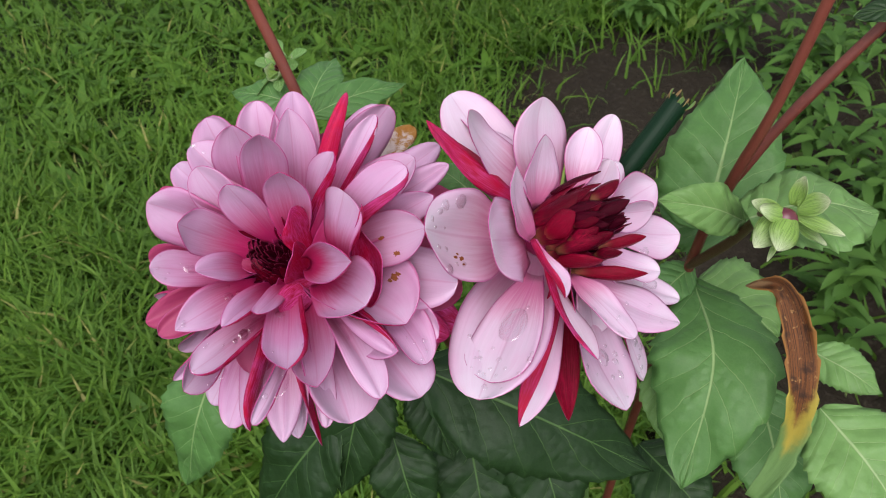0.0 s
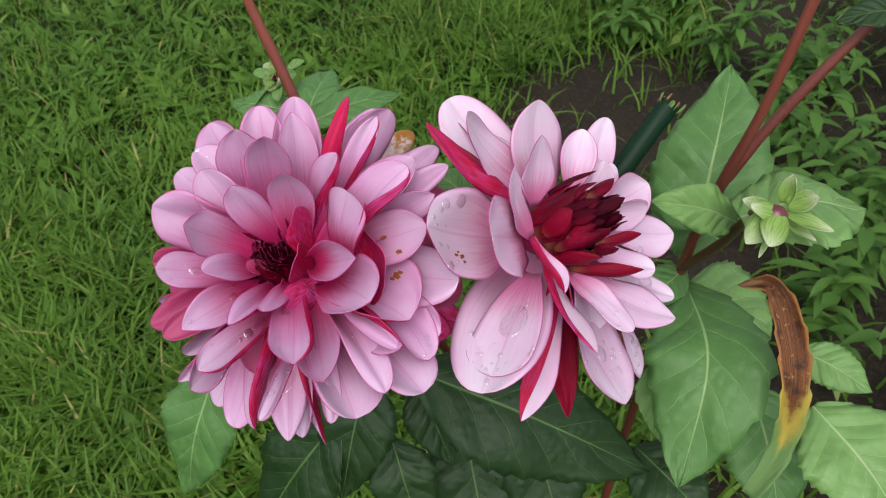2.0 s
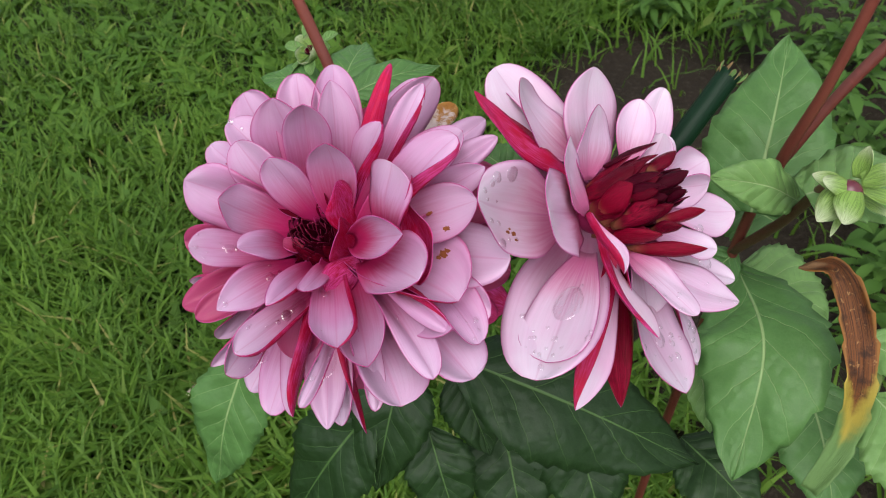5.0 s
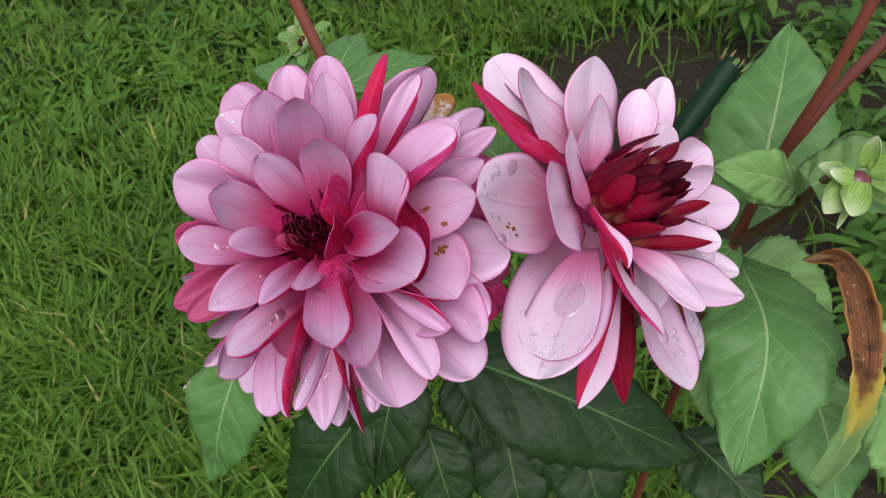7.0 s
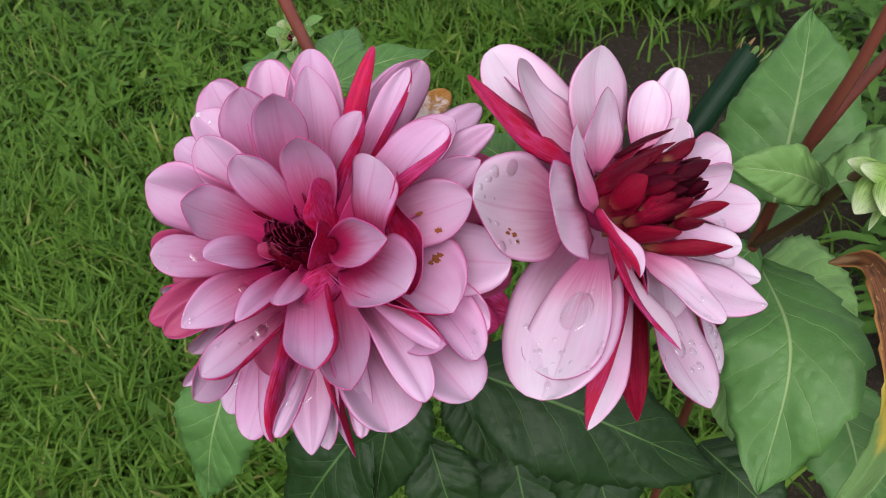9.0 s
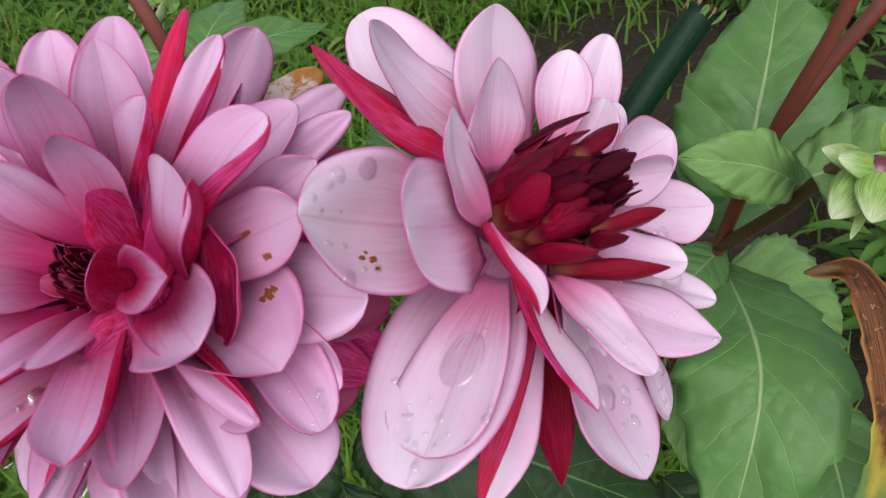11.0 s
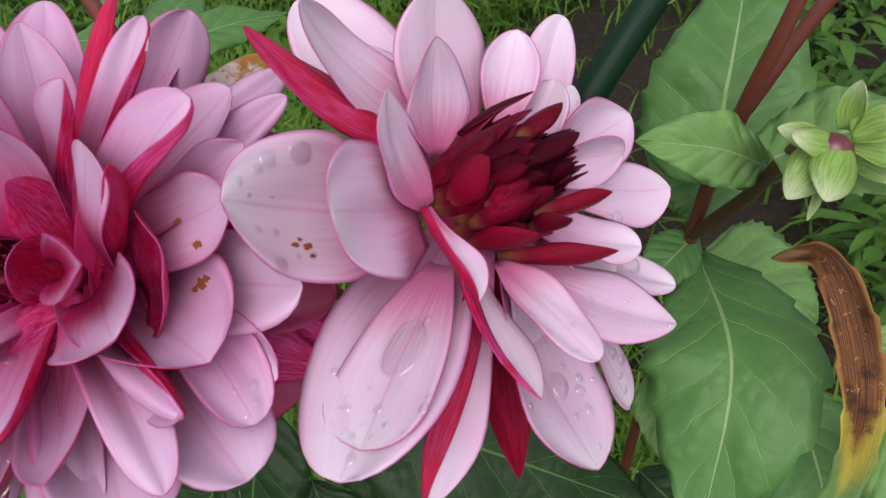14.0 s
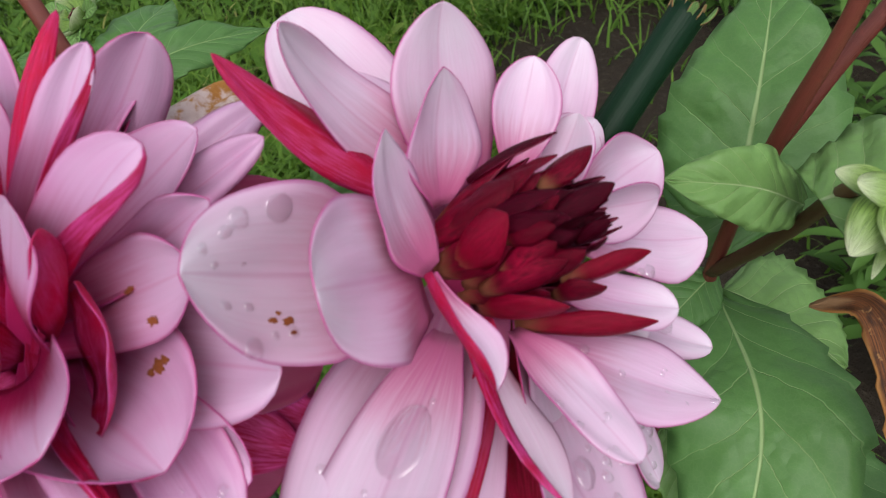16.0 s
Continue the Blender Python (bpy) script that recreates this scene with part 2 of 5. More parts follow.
STEM = stem_mat("stem_red_brown", (0.16, 0.035, 0.026), (0.23, 0.06, 0.04), 0.3, 1.0)
STEM_DARK = stem_mat("stem_dark", (0.085, 0.026, 0.018), (0.14, 0.04, 0.022), 0.4, 1.0)
STEM_GREEN = stem_mat("stem_green", (0.10, 0.19, 0.05), (0.13, 0.2, 0.06), 0.3, 1.0)
TUBE = stem_mat("cut_stem_green", (0.003, 0.017, 0.006), (0.004, 0.022, 0.009), 0.0, 1.0, 0.15)


def withered_mat():
    """A leaf that dries from its tip: green, then yellow, then brown with dark streaks."""
    k = Mat("leaf_withered", 0.55, 0.4)
    u, v = k.uv()
    n = k.noise(k.scaled(k.coord("UV"), 4.0, 22.0, 1.0), 1.5, 5.0, 0.65)
    blot = k.noise(k.coord("Object"), 120.0, 4.0)
    along = k.math("ADD", u, k.math("MULTIPLY_ADD", blot, 0.16, -0.08))
    mid = k.math("ABSOLUTE", k.math("MULTIPLY_ADD", v, 2.0, -1.0))
    along = k.math("ADD", along, k.math("MULTIPLY_ADD", mid, -0.12, 0.05))
    brown = k.mix(k.ramp(n, 0.40, 0.66), (0.22, 0.075, 0.018), (0.040, 0.014, 0.007))
    brown = k.mix(k.math("MULTIPLY", k.ramp(blot, 0.5, 0.66), 0.75), brown, (0.03, 0.012, 0.006))
    brown = k.mix(k.ramp(k.noise(k.coord("Object"), 300.0, 3.0), 0.62, 0.72), brown, (0.40, 0.22, 0.08))
    brown = k.mix(k.ramp(mid, 0.75, 0.98), brown, (0.34, 0.15, 0.035))
    col = k.mix(k.ramp(along, 0.18, 0.29), (0.13, 0.24, 0.07), (0.42, 0.33, 0.05))
    col = k.mix(k.ramp(along, 0.30, 0.38), col, brown)
    col = k.mix(k.ramp(along, 0.86, 0.95), col, (0.30, 0.17, 0.08))
    k.bump(k.math("ADD", n, blot), 0.6, 0.0012)
    return k.done(col, 0.15)


WITHERED = withered_mat()


def grass_mat(name, a, b, dry):
    k = Mat(name, 0.6, 0.3)
    r = k.rand("island")
    patch = k.noise(k.coord("Object"), 3.2, 3.0)
    col = k.mix(r, a, b)
    col = k.mix(k.math("MULTIPLY", k.ramp(patch, 0.35, 0.7), 0.5), col, tuple(c * 0.7 for c in a))
    col = k.mix(k.ramp(r, 0.965, 0.985), col, dry)
    return k.done(col, 0.3)


GRASS = grass_mat("grass_blades", (0.068, 0.160, 0.014), (0.138, 0.250, 0.027), (0.30, 0.29, 0.09))
HERB = grass_mat("lawn_herbs", (0.060, 0.150, 0.013), (0.12, 0.24, 0.028), (0.18, 0.27, 0.05))
WEED = grass_mat("weed_leaves", (0.052, 0.13, 0.018), (0.10, 0.21, 0.035), (0.18, 0.25, 0.07))


def ground_mat():
    k = Mat("ground_soil", 0.9, 0.2)
    n = k.noise(k.coord("Object"), 9.0, 6.0, 0.7)
    f = k.noise(k.coord("Object"), 90.0, 5.0, 0.7)
    col = k.mix(n, (0.018, 0.013, 0.009), (0.045, 0.033, 0.022))
    col = k.mix(k.ramp(f, 0.5, 0.72), col, (0.075, 0.06, 0.042))
    k.bump(k.math("ADD", k.math("MULTIPLY", n, 1.5), f), 0.9, 0.02)
    return k.done(col)


SOIL = ground_mat()


def turf_mat():
    """The mossy thatch between the grass blades, its colour darkened for the shade down there."""
    k = Mat("turf_shaded", 0.9, 0.2)
    n = k.noise(k.coord("Object"), 14.0, 5.0, 0.65)
    f = k.noise(k.coord("Object"), 160.0, 4.0, 0.7)
    # greens taken near black to paint the depth shade between blades
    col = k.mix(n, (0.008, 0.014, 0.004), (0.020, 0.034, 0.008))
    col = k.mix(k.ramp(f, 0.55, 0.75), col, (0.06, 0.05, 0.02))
    k.bump(f, 0.8, 0.012)
    return k.done(col)


TURF_SHADED = turf_mat()


def water_mat():
    """Clear water: see-through, with a mirror sheen that grows to the rim."""
    k = Mat("water", 0.02, 0.5)
    clear = k.n.new("ShaderNodeBsdfTransparent")
    clear.inputs[0].default_value = (1.0, 1.0, 1.0, 1.0)
    sheen = k.n.new("ShaderNodeBsdfGlossy")
    sheen.inputs["Roughness"].default_value = 0.05
    facing = k.n.new("ShaderNodeLayerWeight")
    facing.inputs["Blend"].default_value = 0.4
    share = k.math("MULTIPLY_ADD", k.math("POWER", facing.outputs["Facing"], 2.2), 0.9, 0.12)
    both = k.n.new("ShaderNodeMixShader")
    k.l.new(share, both.inputs[0])
    k.l.new(clear.outputs[0], both.inputs[1])
    k.l.new(sheen.outputs[0], both.inputs[2])
    k.l.new(both.outputs[0], k.n["Material Output"].inputs["Surface"])
    return k.m


WATER = water_mat()


def stain_mat():
    k = Mat("petal_stain", 0.7, 0.2)
    n = k.noise(k.coord("Object"), 900.0, 3.0)
    return k.done(k.mix(n, (0.20, 0.05, 0.02), (0.33, 0.11, 0.035)), 0.1)


STAIN = stain_mat()
DRY = edge_mat("dry_tissue", (0.24, 0.15, 0.06))
CORE = petal_back("bud_core", (0.10, 0.012, 0.020), (0.34, 0.10, 0.16), 0.6, 0.0, 0.25, 0.6)


# ---- makers ----
def thing(name, at, label, category, group="", kind=""):
    ob = new(name)
    ob.empty_display_size = 0.01
    ob.location = at
    return tagged(ob, label, category, group, kind)


def link_mesh(name, me, parent=None, label="", at=(0, 0, 0)):
    ob = new(name, me)
    if parent is not None:
        ob.parent = parent
        ob.location = Vector(at) - Vector(parent.location) if parent.type == "EMPTY" else Vector(at)
    else:
        ob.location = at
    if label:
        ob["label"] = label
    return ob


def unit(v):
    v = np.asarray(v, float)
    return v / (np.linalg.norm(v) + 1e-12)


def grid_normals(P):
    du, dv = np.gradient(P, axis=0), np.gradient(P, axis=1)
    n = np.cross(du, dv)
    return n / (np.linalg.norm(n, axis=2, keepdims=True) + 1e-12)


def sheet_mesh(name, P, up, thick, mats):
    """A thin leaf-like body from a grid of places: upper side, under side and rim, each with its material."""
    nu, nv = P.shape[:2]
    N = grid_normals(P)
    if np.sum(N * up) < 0:
        N = -N
    flip = np.sum(np.cross(P[1, 0] - P[0, 0], P[0, 1] - P[0, 0]) * N[0, 0]) < 0
    top, low = P + N * thick / 2, P - N * thick / 2
    verts = np.concatenate([top.reshape(-1, 3), low.reshape(-1, 3)])
    k = nu * nv
    i, j = np.meshgrid(np.arange(nu - 1), np.arange(nv - 1), indexing="ij")
    a = (i * nv + j).ravel()
    quads = np.stack([a, a + nv, a + nv + 1, a + 1], 1)
    if flip:
        quads = quads[:, ::-1]
    ring = [(r, 0) for r in range(nu)] + [(nu - 1, c) for c in range(1, nv)] + [(r, nv - 1) for r in range(nu - 2, -1, -1)] + [(0, c) for c in range(nv - 2, 0, -1)]
    ring = np.array([r * nv + c for r, c in ring])
    nxt = np.roll(ring, -1)
    side = np.stack([ring, ring + k, nxt + k, nxt], 1)
    if flip:
        side = side[:, ::-1]
    faces = np.concatenate([quads, quads[:, ::-1] + k, side])
    me = bpy.data.meshes.new(name)
    me.from_pydata(verts.tolist(), [], faces.tolist())
    uv = np.stack(np.meshgrid(np.linspace(0, 1, nu), np.linspace(0, 1, nv), indexing="ij"), 2).reshape(-1, 2)
    uv = np.concatenate([uv, uv])
    layer = me.uv_layers.new(name="UVMap")
    layer.data.foreach_set("uv", uv[faces.ravel()].ravel())
    for m in mats:
        me.materials.append(m)
    me.polygons.foreach_set("material_index", [0] * len(quads) + [1] * len(quads) + [2] * len(side))
    me.polygons.foreach_set("use_smooth", [True] * len(faces))
    me.update()
    return me


def turned(v, axis, angle):
    """v turned round axis by angle, row by row."""
    c, s = np.cos(angle), np.sin(angle)
    return v * c + np.cross(axis, v) * s + axis * np.sum(axis * v, -1, keepdims=True) * (1 - c)


def petal_grid(root, tip, up, width, cup=60, roll=0, bend=0.12, point=0.3, nu=16, nv=11, claw=0.45, wave=0.03, seed=0, widest=0.7, hook=0.0, fold=0.0):
    """A petal's middle surface. cup: degrees of its cross arc; roll: its turn about its length; bend: its arch."""
    root, tip = np.array(root, float), np.array(tip, float)
    d = tip - root
    L = np.linalg.norm(d)
    t0 = d / L
    n0 = unit(np.asarray(up) - np.dot(up, t0) * t0)
    s = np.linspace(0, 1, nu)
    u = (1 - (1 - s) ** 1.6)[:, None]
    mid = root + d * 0.45 + n0 * bend * L
    c = (1 - u) ** 2 * root + 2 * u * (1 - u) * mid + u**2 * tip + n0 * hook * L * u**6
    tang = np.gradient(c, axis=0)
    tang /= np.linalg.norm(tang, axis=1, keepdims=True)
    n = n0 - np.sum(n0 * tang, 1, keepdims=True) * tang
    n /= np.linalg.norm(n, axis=1, keepdims=True)
    ease = np.clip(u * 1.6, 0, 1)
    n = turned(n, tang, np.radians(roll) * (0.5 + 0.5 * ease))
    sidew = np.cross(tang, n)
    x = np.clip((u - widest) / (1 - widest), 0, 1)
    f = (claw + (1 - claw) * np.sin(np.pi / 2 * np.clip(u / widest, 0, 1)) ** 1.15) * np.maximum(1 - x ** (2.3 - 0.6 * point), 0.0004) ** (0.47 + 0.33 * point)
    w = width / 2 * f
    v = np.linspace(-1, 1, nv)[None, :]
    th = np.radians(cup) * (1.35 - 0.55 * u)
    th = np.where(np.abs(th) < 0.02, 0.02, th)
    phi = v * th / 2
    R = 2 * w / th
    px, pz = R * np.sin(phi), R * (1 - np.cos(phi))
    rng = random.Random(seed * 7 + 3)
    a, b, g = rng.random() * 6, rng.random() * 6, rng.uniform(0.8, 1.5)
    ripple = wave * L * f * (np.sin(u * 6 * g + a + v * 2.2) * v**2 + 0.5 * np.sin(v * 5 + b + u * 5) * u)
    crease = -0.03 * width * f * np.exp(-((v / 0.14) ** 2)) * np.sin(np.pi * u)
    pz = pz + ripple + crease
    if fold:
        # one margin turned over onto the face
        part = abs(fold) * np.sin(np.pi * np.clip(u, 0, 1) ** 0.8) ** 0.45
        line = 1 - part
        t = np.clip((v * np.sign(fold) - line) / np.maximum(part, 1e-4), 0, 1)
        back = np.where(t > 0, (line - (v * np.sign(fold) - line) * 0.92) * np.sign(fold), v)
        px = R * np.sin(back * th / 2)
        pz = R * (1 - np.cos(back * th / 2)) + ripple + crease + np.sqrt(t) * (0.06 + 0.20 * t * abs(fold)) * width * f
    return c[:, None, :] + sidew[:, None, :] * px[..., None] + n[:, None, :] * pz[..., None]


class Flower:
    """A flower head: an empty at its heart with its own axes; petals are placed by turn, rise and reach."""

    def __init__(self, name, heart, axis, label):
        self.ob = thing(name, heart, label, "flower", "dahlia flowers")
        self.heart, self.axis = np.array(heart), unit(axis)
        self.x = unit(np.array((1.0, 0, 0)) - self.axis[0] * self.axis)
        self.y = np.cross(self.axis, self.x)
        self.count = 0

    def petal(self, turn, rise, reach, width, cup=55, roll=0, bend=0.12, point=0.22, skin=(None, None, None), name="petal", label="", axis=None, seat=0.010, lift=0.004, thick=0.0003, nu=16, nv=11, **more):
        a, e = radians(turn), radians(rise)
        out = self.x * math.cos(a) + self.y * math.sin(a)
        way = out * math.cos(e) + self.axis * math.sin(e)
        up = self.axis * math.cos(e) - out * math.sin(e)
        root = out * seat * math.cos(e) + self.axis * lift
        self.count += 1
        P = petal_grid(root, way * reach, up, width, cup, roll, bend, point, nu, nv, seed=self.count, **more)
        me = sheet_mesh(name, P, turned(up[None], way[None], radians(roll))[0], thick, skin)
        link_mesh(name, me, self.ob, label, self.heart)
        return P + self.heart

    def blade(self, root, tip, up, width, cup=60, roll=0, bend=0.0, point=0.3, skin=(None, None, None), name="petal", label="", **more):
        """A petal between two places in the flower's own space, its face turned to up."""
        self.count += 1
        up, way = np.array(up), unit(np.array(tip) - np.array(root))
        P = petal_grid(root, tip, up, width, cup, roll, bend, point, 18, 25 if more.get("fold") else 13, seed=self.count, **more)
        me = sheet_mesh(name, P, turned(up[None], way[None], radians(roll))[0], 0.0003, skin)
        link_mesh(name, me, self.ob, "", self.heart)
        return P + self.heart

    def floret(self, root, tip, up, width, cup, skin, bend=-0.1, point=0.9, hook=0.0, **more):
        """A narrow floret between two places in the flower's own space."""
        self.count += 1
        P = petal_grid(root, tip, up, width, cup, 0, bend, point, 12, 7, seed=self.count, hook=hook, wave=0.015, widest=0.55, **more)
        link_mesh("floret", sheet_mesh("floret", P, up, 0.0005, skin), self.ob, "", self.heart)


HEART_ONE, FACE_ONE = (0.0219, 0.3635, 0.7100), (-0.1200, -0.6200, 0.7760)
HEART_TWO, FACE_TWO = (0.1515, 0.3765, 0.7117), (0.4700, -0.4000, 0.7850)
PINKS, PALES = (PINK, CRIMSON, RIM), (PALE, CRIMSON, RIM)
REDS, DARKS = (RED, RED_BACK, RED_RIM), (DARK, DARK_BACK, RED_RIM)
BLUSHES_SHADED = (BLUSH_SHADED, CRIMSON, RIM)
STREAKS, EMBERS = (SCARLET, SCARLET, RIM), (CRIMSON, CRIMSON, RIM)
ROSES, CLARETS = (ROSE, CRIMSON, RIM), (CLARET, CRIMSON, RIM)
LILACS = (LILAC, CRIMSON, RIM)
TURNED = (SCARLET, PINK, RIM)
FLAMES = (PINK, SCARLET, RIM)
VIVIDS = (RED, VIVID_BACK, RED_RIM)
BROWNED = (BROWN_FACE, CRIMSON, DRY)

# ---- first flower: full and round ----
one = Flower("dahlia_flower", HEART_ONE, FACE_ONE, "full pink dahlia flower with dark crimson heart and wet petals")
one.blade((-0.0050, -0.0013, 0.0153), (-0.0099, 0.0357, 0.0713), (0.10, -0.91, 0.40), 0.0245, cup=67, bend=0.03, point=0.00, widest=0.61, claw=0.45, hook=-0.02, skin=PINKS)
one.blade((0.0002, 0.0007, 0.0127), (0.0052, 0.0465, 0.0689), (0.34, -0.88, 0.34), 0.0285, cup=100, bend=0.16, point=0.45, widest=0.55, claw=0.45, hook=-0.05, skin=PINKS)
one.blade((-0.0062, 0.0135, 0.0020), (0.0059, 0.0292, 0.0714), (0.53, -0.79, 0.30), 0.0236, cup=105, bend=0.29, point=0.72, widest=0.75, claw=0.45, hook=0.01, skin=PINKS)
one.blade((-0.0044, -0.0028, 0.0190), (-0.0007, 0.0048, 0.0786), (0.23, -0.88, 0.41), 0.0224, cup=95, bend=-0.16, point=0.12, widest=0.74, claw=0.48, hook=0.09, skin=PINKS)
one.blade((-0.0062, 0.0046, 0.0118), (-0.0164, 0.0171, 0.0714), (-0.43, -0.85, 0.30), 0.0370, cup=41, bend=-0.08, point=0.41, widest=0.68, claw=0.42, skin=PINKS)
one.blade((-0.0074, 0.0008, 0.0125), (-0.0350, 0.0342, 0.0636), (-0.11, -0.96, 0.27), 0.0292, cup=60, bend=-0.01, point=0.00, widest=0.77, claw=0.45, hook=-0.01, skin=PINKS)
beaded = one.blade((-0.0039, 0.0016, 0.0146), (-0.0398, 0.0237, 0.0570), (0.62, -0.56, 0.55), 0.0263, cup=115, bend=0.07, point=0.06, widest=0.61, claw=0.45, hook=-0.05, skin=PINKS)
one.blade((-0.0083, -0.0037, 0.0156), (-0.0324, 0.0026, 0.0598), (-0.04, -0.96, 0.28), 0.0248, cup=77, bend=0.03, point=0.05, widest=0.62, claw=0.45, hook=-0.02, skin=PINKS)
one.blade((-0.0030, -0.0032, 0.0191), (-0.0149, -0.0113, 0.0626), (0.07, -0.92, 0.39), 0.0179, cup=56, bend=0.03, point=0.34, widest=0.78, claw=0.40, hook=0.02, skin=PINKS)
one.blade((0.0063, -0.0058, 0.0187), (0.0100, -0.0079, 0.0697), (-0.06, -0.88, 0.47), 0.0243, cup=100, bend=-0.10, point=0.54, widest=0.67, claw=0.34, hook=0.11, skin=PINKS)
one.blade((-0.0104, -0.0048, 0.0148), (-0.0379, -0.0226, 0.0508), (0.48, -0.61, 0.63), 0.0223, cup=86, bend=-0.17, point=0.63, widest=0.78, claw=0.42, hook=0.06, skin=PINKS)
one.blade((-0.0091, -0.0040, 0.0163), (-0.0579, -0.0015, 0.0445), (0.22, -0.96, 0.17), 0.0313, cup=60, bend=-0.02, point=0.63, widest=0.77, claw=0.43, skin=PINKS)
one.blade((-0.0145, -0.0133, 0.0111), (-0.0262, -0.0392, 0.0400), (0.35, -0.30, 0.89), 0.0150, cup=68, bend=0.07, point=0.24, widest=0.68, claw=0.31, hook=-0.04, skin=PINKS)
wing = one.blade((-0.0143, -0.0127, 0.0100), (-0.0534, -0.0285, 0.0307), (0.48, -0.50, 0.72), 0.0173, cup=38, bend=-0.06, point=0.28, widest=0.78, claw=0.30, hook=0.02, skin=LILACS)
sail = one.blade((-0.0122, -0.0176, 0.0083), (-0.0344, -0.0585, 0.0254), (0.37, -0.37, 0.85), 0.0189, cup=92, bend=0.06, point=0.90, widest=0.70, claw=0.25, hook=-0.04, skin=PINKS)
one.blade((-0.0046, -0.0189, 0.0056), (-0.0125, -0.0593, 0.0306), (0.31, -0.38, 0.87), 0.0139, cup=92, bend=0.07, point=0.54, widest=0.67, claw=0.36, hook=-0.07, fold=-0.30, skin=PINKS)
broad = one.blade((0.0014, -0.0221, 0.0002), (-0.0281, -0.0733, 0.0141), (0.40, -0.40, 0.83), 0.0171, cup=85, bend=-0.01, point=0.29, widest=0.78, claw=0.25, hook=0.02, fold=-0.30, skin=LILACS)
lower = one.blade((-0.0067, -0.0159, 0.0071), (-0.0344, -0.0729, 0.0011), (0.85, -0.50, 0.16), 0.0268, cup=79, bend=-0.05, point=0.35, widest=0.76, claw=0.44, hook=-0.01, fold=-0.30, skin=LILACS)
one.blade((0.0025, -0.0183, 0.0076), (-0.0005, -0.0584, 0.0298), (0.14, -0.39, 0.91), 0.0097, cup=1, bend=0.12, point=0.03, widest=0.78, claw=0.45, hook=0.06, skin=PINKS)
bowl = one.blade((0.0028, -0.0165, 0.0086), (0.0155, -0.0820, 0.0240), (0.14, -0.33, 0.93), 0.0236, cup=115, bend=0.05, point=0.00, widest=0.77, claw=0.45, hook=0.05, fold=-0.30, skin=LILACS)
one.blade((0.0087, -0.0153, 0.0089), (0.0262, -0.0820, 0.0112), (-0.02, -0.35, 0.94), 0.0246, cup=115, bend=-0.03, point=0.00, widest=0.62, claw=0.46, hook=0.08, skin=PINKS)
one.blade((0.0124, -0.0083, 0.0120), (0.0521, -0.0687, 0.0275), (-0.16, -0.42, 0.89), 0.0146, cup=70, bend=-0.00, point=0.29, widest=0.73, claw=0.45, hook=-0.13, fold=-0.75, skin=PINKS)
turned_up = one.blade((0.0058, -0.0140, 0.0089), (0.0496, -0.0795, 0.0073), (0.34, -0.06, 0.94), 0.0200, cup=110, bend=0.17, point=0.00, widest=0.64, claw=0.45, hook=-0.03, skin=LILACS)
round_end = one.blade((0.0259, -0.0113, 0.0068), (0.0674, -0.0588, 0.0044), (0.29, 0.00, 0.96), 0.0231, cup=85, bend=0.17, point=0.00, widest=0.78, claw=0.25, hook=-0.07, skin=PINKS)
one.blade((0.0144, -0.0135, 0.0060), (0.0640, -0.0709, -0.0082), (0.24, -0.03, 0.97), 0.0343, cup=80, bend=0.06, point=0.00, widest=0.78, claw=0.45, hook=0.01, skin=LILACS)
stained = one.blade((0.0034, -0.0056, 0.0015), (0.0575, -0.0503, 0.0277), (0.13, 0.02, 0.99), 0.0481, cup=123, bend=-0.06, point=0.21, widest=0.75, claw=0.34, hook=-0.12, skin=PINKS)
spotted = one.blade((0.0117, -0.0089, 0.0134), (0.0718, -0.0109, 0.0531), (-0.26, -0.76, 0.60), 0.0169, cup=110, bend=-0.09, point=0.62, widest=0.78, claw=0.25, hook=0.02, skin=PINKS)
one.blade((0.0131, -0.0149, 0.0107), (0.0558, -0.0135, 0.0694), (-0.36, -0.67, 0.65), 0.0241, cup=70, bend=0.01, point=0.13, widest=0.78, claw=0.45, hook=-0.12, fold=0.55, skin=PINKS)
one.blade((0.0112, -0.0065, 0.0165), (0.0460, 0.0217, 0.0737), (0.13, -0.94, 0.33), 0.0141, cup=60, bend=0.26, point=0.47, widest=0.78, claw=0.45, hook=0.09, fold=0.62, skin=PINKS)
one.blade((0.0103, -0.0001, 0.0162), (0.0300, 0.0302, 0.0772), (0.18, 0.81, -0.55), 0.0093, cup=80, bend=-0.07, point=0.00, widest=0.55, claw=0.44, hook=0.12, skin=FLAMES)
one.blade((0.0047, -0.0003, 0.0112), (0.0481, 0.0447, 0.0607), (0.09, -0.95, 0.31), 0.0222, cup=1, bend=-0.24, point=0.06, widest=0.74, claw=0.45, hook=0.08, skin=PINKS)
one.blade((0.0065, -0.0052, 0.0152), (0.0277, -0.0100, 0.0731), (-0.28, -0.78, 0.56), 0.0166, cup=70, bend=-0.13, point=0.39, widest=0.78, claw=0.45, hook=-0.10, fold=0.62, skin=PINKS)
one.blade((0.0303, -0.0272, 0.0307), (0.0367, -0.0154, 0.0603), (-0.71, -0.44, 0.54), 0.0303, cup=-18, bend=0.24, point=0.00, widest=0.78, claw=0.41, hook=0.07, skin=ROSES)
one.blade((0.0164, -0.0246, 0.0272), (0.0410, -0.0480, 0.0520), (-0.21, -0.68, 0.70), 0.0242, cup=157, bend=-0.01, point=0.57, widest=0.54, claw=0.44, hook=0.02, skin=ROSES)
